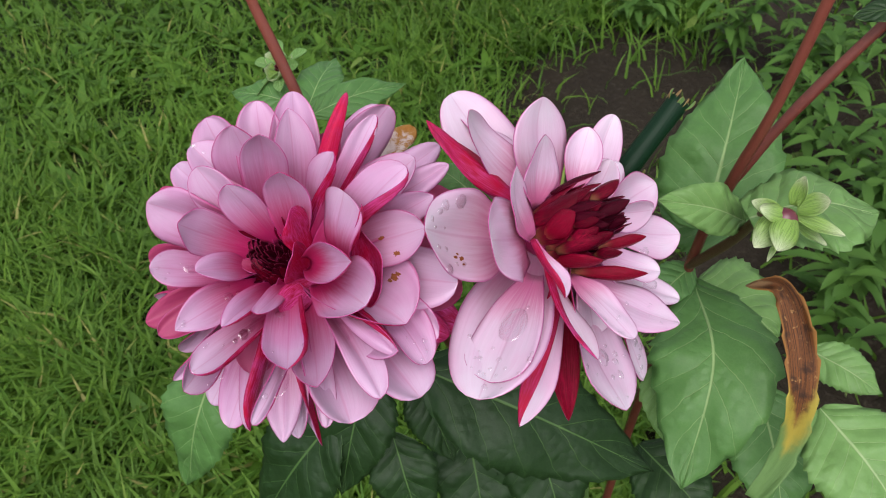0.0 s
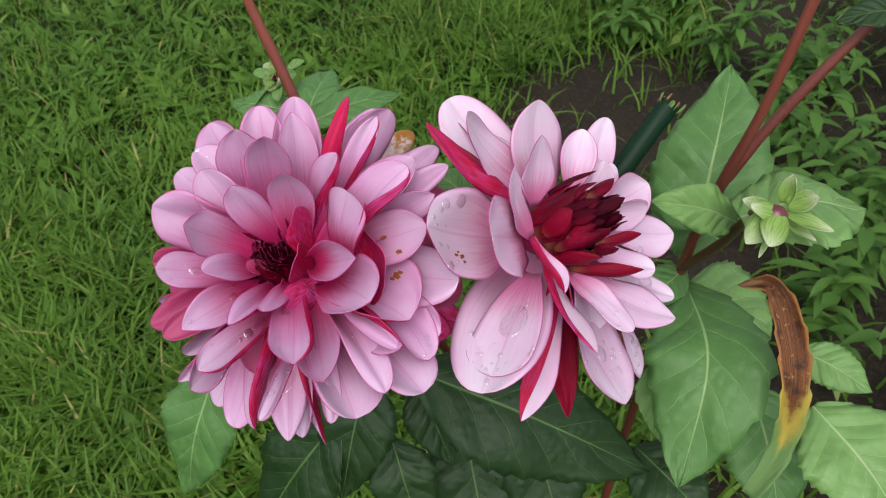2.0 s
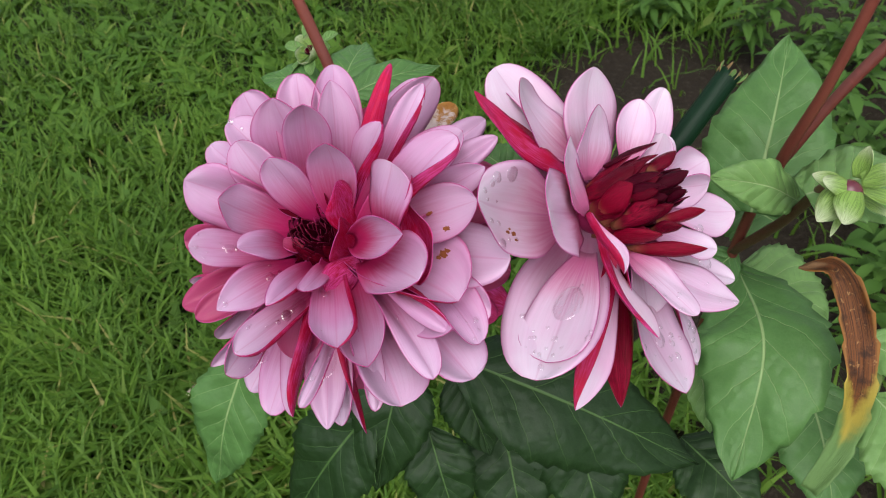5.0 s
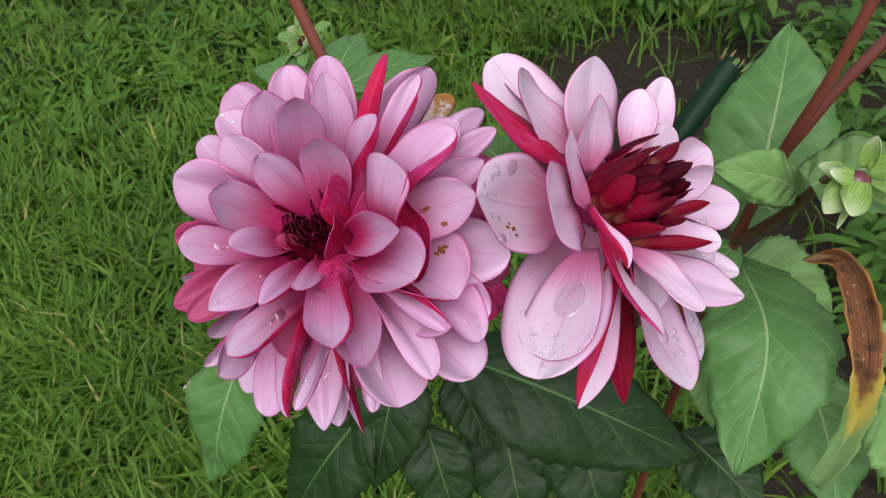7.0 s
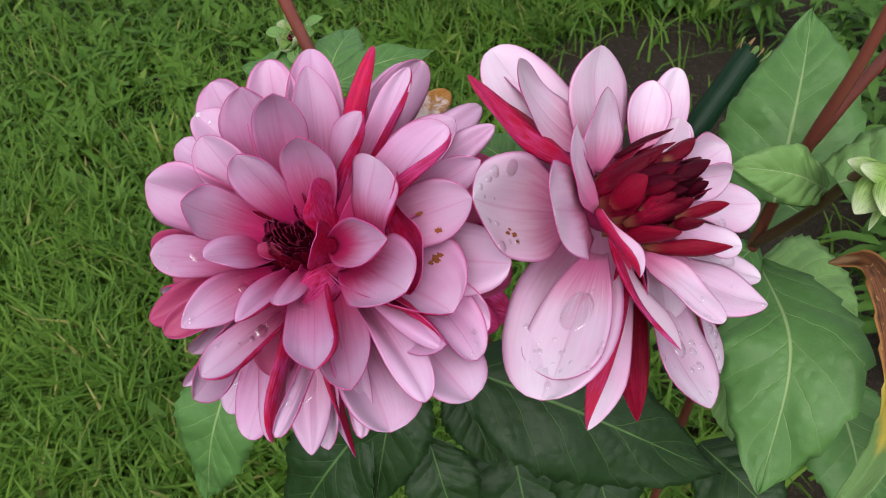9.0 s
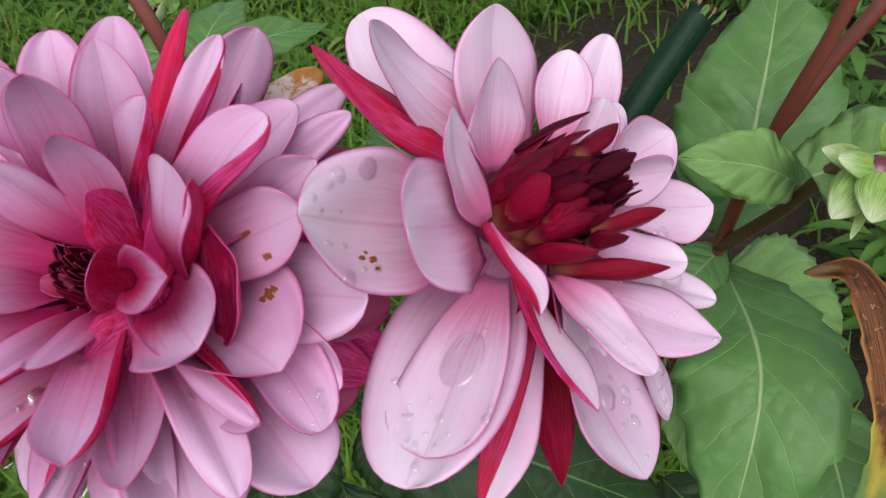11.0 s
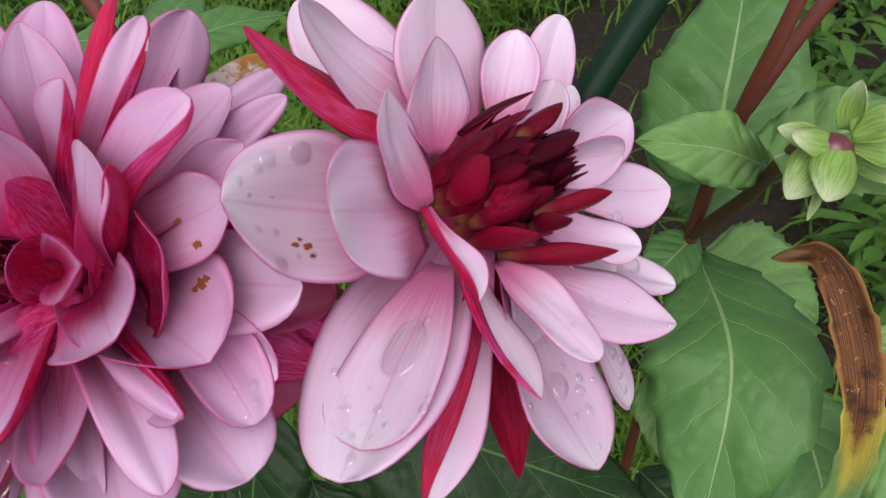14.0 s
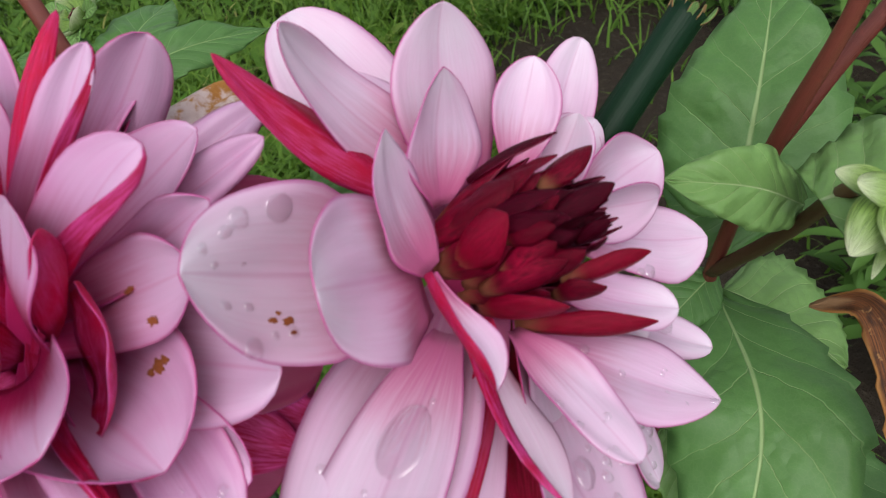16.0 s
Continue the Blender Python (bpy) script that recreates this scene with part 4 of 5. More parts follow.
two.floret((-0.0063, -0.0206, 0.0042), (0.0137, -0.0347, 0.0203), (0.07, 0.99, 0.14), 0.0145, 115, VIVIDS, bend=-0.10, point=1.0, hook=0.02)
two.floret((0.0025, -0.0232, 0.0009), (0.0357, -0.0299, 0.0065), (-0.40, 0.80, -0.20), 0.0095, 95, VIVIDS, bend=-0.10, point=1.0, hook=0.02)
two.floret((0.0173, -0.0214, 0.0264), (0.0240, -0.0223, 0.0340), (-0.40, 0.65, -0.64), 0.0050, 115, DARKS, bend=-0.10, point=1.0, hook=0.02)
two.floret((0.0200, -0.0214, 0.0239), (0.0228, -0.0263, 0.0328), (-0.43, 0.73, -0.53), 0.0042, 115, DARKS, bend=-0.10, point=1.0, hook=0.02)
two.floret((0.0063, -0.0215, 0.0285), (0.0160, -0.0249, 0.0332), (-0.07, 0.69, -0.72), 0.0049, 115, DARKS, bend=-0.10, point=1.0, hook=0.02)
two.floret((0.0051, -0.0170, 0.0314), (0.0152, -0.0232, 0.0365), (-0.01, 0.53, -0.85), 0.0049, 115, DARKS, bend=-0.10, point=1.0, hook=0.02)


def pins(flower, lean, foot, length, count, seed):
    """The unopened florets in the hollow of the centre: short dark quills with blunt paler ends."""
    ax = unit(lean)
    x = unit(np.array((0.0, 0.0, 1.0)) - ax[2] * ax)
    y = np.cross(ax, x)
    rng = random.Random(seed)
    foot = np.array(foot) + ax * length
    for k in range(count):
        a, r = k * 2.39996, 0.0078 * math.sqrt((k + 0.5) / count)
        out = x * math.cos(a) + y * math.sin(a)
        root = foot + out * r - ax * 0.004
        tip = foot + out * r * 0.9 + ax * (0.0015 + 0.45 * r) * rng.uniform(0.7, 1.2)
        flower.floret(root, tip, -out, 0.0024, 200, DARKS, bend=-0.05, point=0.9)


pins(two, (0.93, 0.03, 0.36), (-0.0165, -0.0090, 0.0090), 0.042, 24, 4)


# ---- the dahlia plant: stems, leaves, buds ----
plant = thing("dahlia_plant", (0.235, 0.52, 0.0), "tall dahlia plant with red-brown stems and toothed green leaves in soil", "plant")


def smooth_path(pts, n):
    """n places along a smooth line through pts."""
    p = np.array(pts, float)
    q = np.vstack([2 * p[0] - p[1], p, 2 * p[-1] - p[-2]])
    out = []
    m = len(p) - 1
    for s in np.linspace(0, m - 1e-6, n):
        i = int(s)
        t = s - i
        a, b, c, d = q[i : i + 4]
        out.append(0.5 * (2 * b + (c - a) * t + (2 * a - 5 * b + 4 * c - d) * t * t + (3 * b - a - 3 * c + d) * t**3))
    return np.array(out)


def tube_mesh(name, pts, r0, r1, mat, n=28, sides=12, wall=0.0, knob=0.0):
    c = smooth_path(pts, n)
    tang = np.gradient(c, axis=0)
    tang /= np.linalg.norm(tang, axis=1, keepdims=True)
    ref = unit(np.cross(tang[0], (0.3, 0.8, 0.5)))
    verts, uvs, faces = [], [], []
    rng = random.Random(len(pts) * 31 + int(abs(c[0][0]) * 1e4))
    a0 = rng.random() * 6
    for k in range(n):
        ref = unit(ref - np.dot(ref, tang[k]) * tang[k])
        b = np.cross(tang[k], ref)
        f = k / (n - 1)
        r = (r0 + (r1 - r0) * f) * (1 + 0.04 * math.sin(f * 17 + a0)) * (1 + knob * math.exp(-((f / 0.05) ** 2)))
        for s in range(sides):
            g = 2 * math.pi * s / sides
            verts.append(c[k] + (ref * math.cos(g) + b * math.sin(g)) * r * (1 + 0.03 * math.sin(3 * g + f * 5)))
            uvs.append((f, s / sides))
    for k in range(n - 1):
        for s in range(sides):
            t = (s + 1) % sides
            faces.append((k * sides + s, k * sides + t, (k + 1) * sides + t, (k + 1) * sides + s))
    if wall:
        base = len(verts)
        for k in (n - 1, n - 5):
            for s in range(sides):
                verts.append(c[k] + (np.array(verts[k * sides + s]) - c[k]) * (1 - wall))
                uvs.append((1, s / sides))
        for s in range(sides):
            t = (s + 1) % sides
            faces.append(((n - 1) * sides + s, (n - 1) * sides + t, base + t, base + s))
            faces.append((base + s, base + t, base + sides + t, base + sides + s))
        faces.append(tuple(base + sides + s for s in range(sides)))
    else:
        faces.append(tuple((n - 1) * sides + s for s in range(sides)))
    faces.append(tuple(range(sides - 1, -1, -1)))
    me = bpy.data.meshes.new(name)
    me.from_pydata([tuple(v) for v in verts], [], faces)
    layer = me.uv_layers.new(name="UVMap")
    loops = [v for f in faces for v in f]
    layer.data.foreach_set("uv", np.array([uvs[v] for v in loops]).ravel())
    me.materials.append(mat)
    me.polygons.foreach_set("use_smooth", [True] * len(faces))
    return me


def stem(pts, r0, r1, mat=STEM, parent=plant, name="stem", label="", **more):
    o = np.array(parent.location)
    return link_mesh(name, tube_mesh(name, np.array(pts) - o, r0, r1, mat, **more), parent, label, tuple(o))


def leaf_grid(pts, up, width, fold, teeth, depth, droop, seed, nu=56, nv=11, widest=0.38, claw=0.10, twist=0):
    """A toothed leaf along the line pts. fold: degrees its halves rise; droop: how far the margins hang."""
    c = smooth_path(pts, nu)
    tang = np.gradient(c, axis=0)
    tang /= np.linalg.norm(tang, axis=1, keepdims=True)
    u = np.linspace(0, 1, nu)[:, None]
    up = unit(up)
    n = up - np.sum(up * tang, 1, keepdims=True) * tang
    n /= np.linalg.norm(n, axis=1, keepdims=True)
    n = turned(n, tang, np.radians(twist) * u)
    side = np.cross(tang, n)
    rise = np.clip(u / widest, 0, 1)
    fall = np.clip((u - widest) / (1 - widest), 0, 1)
    f = (claw + (1 - claw) * np.sin(np.pi / 2 * rise) ** 0.9) * np.maximum(1 - fall**1.7, 0.002) ** 0.9
    rng = random.Random(seed)
    ph = rng.random()
    saw = (u * teeth + ph + 0.15 * np.sin(u * 9 + ph * 6)) % 1.0
    tooth = 1 + depth * (saw**1.4 - 0.5) * np.clip(u * 6, 0, 1)
    v = np.linspace(-1, 1, nv)[None, :]
    w = width / 2 * f * (1 + (tooth - 1) * np.abs(v) ** 6)
    a, b = rng.random() * 6, rng.random() * 6
    L = np.linalg.norm(c[-1] - c[0])
    px = v * w * math.cos(radians(fold))
    pz = np.abs(v) * w * math.sin(radians(fold)) - droop * w * v**2 + 0.018 * L * np.sin(u * 11 + a + v * 1.5) * v**2 + 0.010 * L * np.sin(u * 23 + b) * np.abs(v) ** 3
    pz = pz + 0.045 * width * np.sin(u * 7 * math.pi - np.abs(v) * 4) * np.abs(v) * (1 - np.abs(v)) * 4 * 0.5
    return c[:, None, :] + side[:, None, :] * px[..., None] + n[:, None, :] * pz[..., None]


LEAVES = [0]


def leaf(pts, width, up=(0.0, -0.45, 0.9), mat=LEAF, fold=14, teeth=12, depth=0.09, droop=0.25, parent=plant, name="leaf", label="", **more):
    LEAVES[0] += 1
    o = np.array(parent.location)
    pts = [np.array(p) - o for p in pts]
    if len(pts) == 2:
        m = (pts[0] + pts[1]) / 2 + unit(up) * 0.09 * np.linalg.norm(pts[1] - pts[0])
        pts = [pts[0], m, pts[1]]
    P = leaf_grid(pts, up, width, fold, teeth, depth, droop, LEAVES[0] * 5, **more)
    me = sheet_mesh(name, P, np.array(unit(up)), 0.0005, (mat, LEAF_BACK, LEAF_RIM) if mat is not WITHERED else (mat, mat, mat))
    return link_mesh(name, me, parent, label, tuple(o))


# stems
stem([(0.235, 0.52, -0.02), (0.243, 0.50, 0.30), (0.2533, 0.4739, 0.5889), (0.2592, 0.4573, 0.6772), (0.2663, 0.4472, 0.7320), (0.2733, 0.4414, 0.7970), (0.2777, 0.4423, 0.8332)], 0.0042, 0.0024, STEM, label="red-brown main stem")
stem([(0.2592, 0.4573, 0.6772), (0.2818, 0.4620, 0.7176), (0.3134, 0.4642, 0.7677), (0.3376, 0.4640, 0.8017)], 0.0033, 0.0028, STEM)
stem([(0.2533, 0.4739, 0.5889), (0.2615, 0.4393, 0.6459), (0.2595, 0.4035, 0.7024), (0.2604, 0.3857, 0.7128)], 0.0034, 0.0024, STEM_DARK, name="bud_stem")
stem([(0.215, 0.55, -0.02), (0.10, 0.52, 0.40), (0.022, 0.462, 0.68), (0.0146, 0.4648, 0.7297), (0.0050, 0.4732, 0.7601), (-0.0031, 0.4779, 0.7868), (-0.0098, 0.4803, 0.8181)], 0.0042, 0.0025, STEM)
stem([(0.21, 0.53, -0.02), (0.10, 0.46, 0.40), (0.035, 0.40, 0.62), (0.024, 0.372, 0.692)], 0.0055, 0.0042, STEM_GREEN, name="flower_stem", label="green stem that carries the full flower")
stem([(0.235, 0.515, -0.02), (0.19, 0.44, 0.40), (0.145, 0.39, 0.64), (0.143, 0.378, 0.70)], 0.0055, 0.0042, STEM_GREEN, name="flower_stem", label="green stem that carries the loose flower")

# leaves round the joint of the stems
leaf([(0.2519, 0.4606, 0.6345), (0.2677, 0.5022, 0.6761), (0.2869, 0.5564, 0.6962)], 0.0780, up=(-0.30, -0.43, 0.85), fold=8, teeth=7, depth=0.08, widest=0.22, claw=0.45, label="large green leaf behind the stems")
leaf([(0.2573, 0.4723, 0.5765), (0.2522, 0.3941, 0.5864), (0.2311, 0.3388, 0.5341)], 0.0800, up=(-0.24, -0.25, 0.94), fold=14, teeth=8, depth=0.12, widest=0.50, claw=0.05, label="large drooping green leaf with pale midrib")
leaf([(0.2640, 0.4349, 0.6655), (0.2389, 0.4233, 0.6871), (0.2063, 0.4177, 0.6990)], 0.0302, up=(0.52, -0.64, 0.56), mat=LEAF_PALE, fold=18, teeth=4, depth=0.06, widest=0.46, claw=0.24)
leaf([(0.2530, 0.4081, 0.6933), (0.2846, 0.4096, 0.7021), (0.3166, 0.4052, 0.6967)], 0.0780, up=(-0.04, 0.17, 0.98), mat=LEAF_PALE, fold=10, teeth=8, depth=0.08, widest=0.57, claw=0.53, label="pale young leaf behind the bud")
leaf([(0.2640, 0.4790, 0.5690), (0.2910, 0.4640, 0.5600), (0.3120, 0.4400, 0.5520)], 0.0850, up=(0.18, -0.08, 0.98), mat=LEAF_PALE, fold=10, teeth=16, depth=0.12, widest=0.35, claw=0.11)
leaf([(0.2850, 0.4901, 0.5962), (0.2337, 0.5108, 0.6204)], 0.052, up=(-0.2, -0.6, 0.75), label="green leaf behind the pale flower")
leaf([(0.2570, 0.4774, 0.5851), (0.2243, 0.4513, 0.5749)], 0.030, up=(-0.3, -0.6, 0.7))
leaf([(0.2668, 0.3267, 0.5458), (0.2849, 0.3438, 0.5692), (0.2910, 0.3630, 0.6026), (0.2885, 0.3874, 0.6274), (0.2815, 0.4073, 0.6408), (0.2659, 0.4138, 0.6341)], 0.0190, up=(-0.2, -0.75, 0.6), mat=WITHERED, fold=24, teeth=9, depth=0.22, droop=-0.15, widest=0.5, claw=0.5, name="withered_leaf", label="curled dead leaf, brown with yellow base")
leaf([(0.3247, 0.3870, 0.5464), (0.3617, 0.3226, 0.5216)], 0.075, up=(0.1, -0.55, 0.8), mat=LEAF_PALE)
leaf([(0.3422, 0.4507, 0.5244), (0.3838, 0.4174, 0.5166)], 0.036, up=(0.1, -0.5, 0.85), mat=LEAF_PALE)
leaf([(0.2254, 0.4221, 0.5453), (0.2331, 0.3864, 0.5087)], 0.026, mat=LEAF_PALE, teeth=7)
# leaves below the flowers, most with the flowers' shade put into their colour
leaf([(0.0676, 0.4012, 0.5766), (0.2245, 0.3732, 0.4930)], 0.082, up=(0.0, -0.45, 0.9), mat=LEAF_DARK_SHADED, fold=6, label="broad leaf under the flowers, coloured dark for their shade")
leaf([(-0.0620, 0.4075, 0.5767), (-0.1047, 0.3798, 0.4657)], 0.056, up=(-0.1, -0.7, 0.7), mat=LEAF)
leaf([(0.0134, 0.3889, 0.5389), (-0.0582, 0.3704, 0.4248)], 0.068, mat=LEAF_DARK_SHADED)
leaf([(0.0377, 0.4067, 0.5697), (0.0125, 0.3622, 0.4834)], 0.058, mat=LEAF_DARK_SHADED)
leaf([(0.0479, 0.3926, 0.5120), (0.0662, 0.3532, 0.4425)], 0.05, mat=LEAF_DARK_SHADED)
leaf([(0.0686, 0.4141, 0.5467), (0.0899, 0.3798, 0.4965)], 0.042, mat=LEAF_DARK_SHADED)
leaf([(0.2232, 0.4062, 0.4723), (0.2660, 0.3531, 0.4587)], 0.06, mat=LEAF_DARK_SHADED)
leaf([(0.1442, 0.4419, 0.4706), (0.1723, 0.3700, 0.3960)], 0.075, mat=LEAF_DARK_SHADED)
leaf([(0.0969, 0.4350, 0.4665), (0.1123, 0.3689, 0.3987)], 0.075, mat=LEAF_DARK_SHADED)
leaf([(0.3094, 0.4392, 0.5004), (0.3159, 0.3513, 0.4537)], 0.07, mat=LEAF)
# leaves behind the full flower, between the flowers, and high up
leaf([(0.0091, 0.4960, 0.7046), (0.0655, 0.5317, 0.7018)], 0.026, mat=LEAF, teeth=5)
leaf([(0.0053, 0.5067, 0.7015), (0.0161, 0.5644, 0.7023)], 0.034, mat=LEAF, teeth=7)
leaf([(-0.0039, 0.5175, 0.6987), (-0.0510, 0.5388, 0.6946)], 0.026, mat=LEAF, teeth=5)
leaf([(0.1119, 0.4466, 0.6768), (0.0857, 0.4678, 0.6857)], 0.030, mat=LEAF)
leaf([(0.3331, 0.4604, 0.7821), (0.2954, 0.4570, 0.7800)], 0.020, mat=LEAF_DARK_SHADED, teeth=4)

# the hollow cut stem
cut = thing("cut_stem", (0.1885, 0.4305, 0.7057), "hollow dark green cut stem with a torn dry end", "stem")
stem([(0.17, 0.46, -0.01), (0.1436, 0.4623, 0.5269), (0.1579, 0.4108, 0.6662), (0.1885, 0.4305, 0.7057), (0.2189, 0.4553, 0.7361)], 0.0072, 0.0062, TUBE, parent=cut, name="tube", n=60, wall=0.28)
END, ALONG = np.array((0.2189, 0.4553, 0.7361)), unit(np.array((0.2189, 0.4553, 0.7361)) - np.array((0.1885, 0.4305, 0.7057)))
AROUND = unit(np.cross(ALONG, (0.0, 0.6, -0.8)))
for k in range(11):
    a = k * 0.571
    o = AROUND * math.cos(a) + np.cross(ALONG, AROUND) * math.sin(a)
    foot = END + o * 0.0055 - np.array(cut.location)
    shred = petal_grid(foot - ALONG * 0.003, foot + ALONG * (0.001 + 0.0015 * (k % 3)) + o * 0.002 * (k % 2), o, 0.0018 + 0.0008 * (k % 2), 60, 25 * (k - 3), 0.1, 0.9, 8, 5, claw=0.9)
    link_mesh("torn_shred", sheet_mesh("torn_shred", shred, o, 0.0005, (DRY, LEAF_PALE, DRY) if k % 3 else (LEAF_PALE, DRY, DRY)), cut, "dry torn tissue", tuple(cut.location))


def bud(at, axis, size, label):
    """An opening bud: a dark core, a ring of rounded pale bracts, green sepals outside."""
    f = Flower("flower_bud", at, axis, label)
    tagged(f.ob, category="bud", group="dahlia buds")
    G = (BRACT, BRACT, LEAF_RIM)
    B = (LEAF_PALE, BRACT, LEAF_RIM)
    for k in range(7):
        f.petal(k * 51.4, 70, size * 0.5, size * 0.36, cup=140, bend=-0.2, point=0.6, skin=DARKS if k % 3 else G, name="floret", seat=0.2 * size, nu=10, nv=7)
    for k in range(6):
        f.petal(k * 60 + 12, 40 + 14 * (k % 2), size * (0.78 + 0.1 * (k % 3)), size * 0.72, cup=115, roll=24 * (k % 3 - 1), bend=-0.42, point=0.5, skin=G, name="bract", seat=0.25 * size, nu=12, nv=9)
    for k in range(6):
        f.petal(k * 60 + 38, 4 + 14 * (k % 3), size * (1.15 + 0.2 * (k % 2)), size * 0.46, cup=75, roll=30 * (k % 2), bend=0.2, point=0.6, skin=B, name="sepal", seat=0.2 * size, nu=10, nv=7)
    return f


PODS, GREENS = (BRACT, BRACT, BRACT), (BRACT, LEAF_PALE, LEAF_RIM)
BUD_AT = (0.2589, 0.3826, 0.7211)
shoot = Flower("flower_bud", BUD_AT, (0.05, -0.7, 0.68), "pale green dahlia bud showing a slit of dark crimson")
tagged(shoot.ob, category="bud", group="dahlia buds")
shoot.blade((-0.0017, -0.0057, 0.0028), (-0.0166, -0.0048, 0.0072), (-0.15, -0.30, 0.94), 0.0122, cup=-95, bend=0.16, point=0.35, claw=0.7, widest=0.45, skin=PODS, name="bract")
shoot.blade((-0.0013, -0.0076, 0.0036), (-0.0109, -0.0226, -0.0032), (0.03, -0.66, 0.75), 0.0168, cup=-90, bend=0.14, point=0.7, claw=0.6, widest=0.4, skin=PODS, name="bract")
shoot.blade((-0.0039, -0.0038, 0.0020), (-0.0186, -0.0160, -0.0075), (-0.38, -0.67, 0.64), 0.0155, cup=-80, bend=0.12, point=0.8, claw=0.6, widest=0.4, skin=GREENS, name="bract")
shoot.blade((0.0023, -0.0034, -0.0008), (0.0237, -0.0120, -0.0050), (0.15, -0.25, 0.96), 0.0097, cup=100, bend=-0.08, point=0.6, claw=0.6, widest=0.4, skin=PODS, name="sepal")
shoot.blade((0.0039, 0.0007, 0.0006), (0.0154, -0.0039, 0.0098), (0.04, -0.39, 0.92), 0.0129, cup=90, bend=-0.1, point=0.3, claw=0.6, widest=0.5, skin=PODS, name="sepal")
shoot.blade((0.0037, 0.0034, 0.0006), (0.0053, 0.0070, 0.0160), (-0.49, -0.46, 0.74), 0.0097, cup=110, bend=-0.1, point=0.6, claw=0.6, widest=0.4, skin=PODS, name="sepal")
shoot.blade((0.0025, -0.0028, -0.0060), (0.0177, -0.0109, -0.0123), (0.25, -0.11, 0.96), 0.0097, cup=80, bend=-0.05, point=0.5, claw=0.6, widest=0.4, skin=GREENS, name="sepal")
shoot.blade((-0.0030, -0.0062, -0.0064), (-0.0106, -0.0164, -0.0171), (-0.18, -0.55, 0.82), 0.0039, cup=60, bend=0.05, point=0.8, claw=0.6, widest=0.4, skin=GREENS, name="sepal")
shoot.blade((-0.0028, 0.0012, -0.0045), (-0.0156, 0.0079, 0.0003), (-0.26, -0.24, 0.93), 0.0110, cup=60, bend=0.1, point=0.8, claw=0.6, widest=0.4, skin=GREENS, name="sepal")
bm = bmesh.new()
bmesh.ops.create_uvsphere(bm, u_segments=32, v_segments=20, radius=0.0068)
for q in bm.verts:
    q.co = Vector((q.co.x * 0.95 - 0.0035, q.co.y * 0.9 - 0.0050, q.co.z * 1.05 - 0.0015))
me = bpy.data.meshes.new("core")
bm.to_mesh(me)
bm.free()
me.polygons.foreach_set("use_smooth", [True] * len(me.polygons))
me.materials.append(CORE)
link_mesh("core", me, shoot.ob, "glossy crimson bud core", BUD_AT)
bud((-0.0131, 0.5398, 0.7076), (-0.3, -0.3, 0.8), 0.018, "small green bud on a stem behind the full flower")


# ---- ground ----
def ground_height(x, y):
    bump = 0.012 * np.sin(x * 3.1 + 1) * np.sin(y * 2.7) + 0.008 * np.sin(x * 9 + y * 7)
    return bump


def bed(x, y):
    """1 in the planted soil, 0 in the lawn."""
    edge = 0.30 + 0.10 * np.sin(y * 3.0 + 0.5) + 0.06 * np.sin(y * 11.0) + 0.10 * (y - 1.5)
    far = 1.78 + 0.9 / (1 + np.exp(-(x - 0.78) * 14)) + 0.10 * np.sin(x * 6.0) + 0.05 * np.sin(x * 17.0)
    return 1 / (1 + np.exp(-(x - edge) * 26)) * 1 / (1 + np.exp((y - far) * 22))


def build_ground():
    near = np.linspace(-3, 3, 201)
    ring = np.array([4, 6, 10, 20, 60, 200.0])
    xs = np.concatenate([-ring[::-1], near, ring])
    ys = xs + 1.2
    X, Y = np.meshgrid(xs, ys, indexing="ij")
    Z = ground_height(X, Y) * (np.abs(X) < 4) * (np.abs(Y - 1.2) < 4)
    n = len(xs)
    i, j = np.meshgrid(np.arange(n - 1), np.arange(n - 1), indexing="ij")
    a = (i * n + j).ravel()
    me = bpy.data.meshes.new("ground")
    me.from_pydata(np.stack([X, Y, Z], 2).reshape(-1, 3).tolist(), [], np.stack([a, a + n, a + n + 1, a + 1], 1).tolist())
    me.polygons.foreach_set("use_smooth", [True] * len(me.polygons))
    me.materials.append(SOIL)
    me.materials.append(TURF_SHADED)
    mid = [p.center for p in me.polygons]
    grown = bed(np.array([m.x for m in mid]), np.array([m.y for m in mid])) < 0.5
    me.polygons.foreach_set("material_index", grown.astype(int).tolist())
    tagged(link_mesh("ground", me), "dark crumbly garden soil under lawn and bed", "ground", kind="structure")


build_ground()


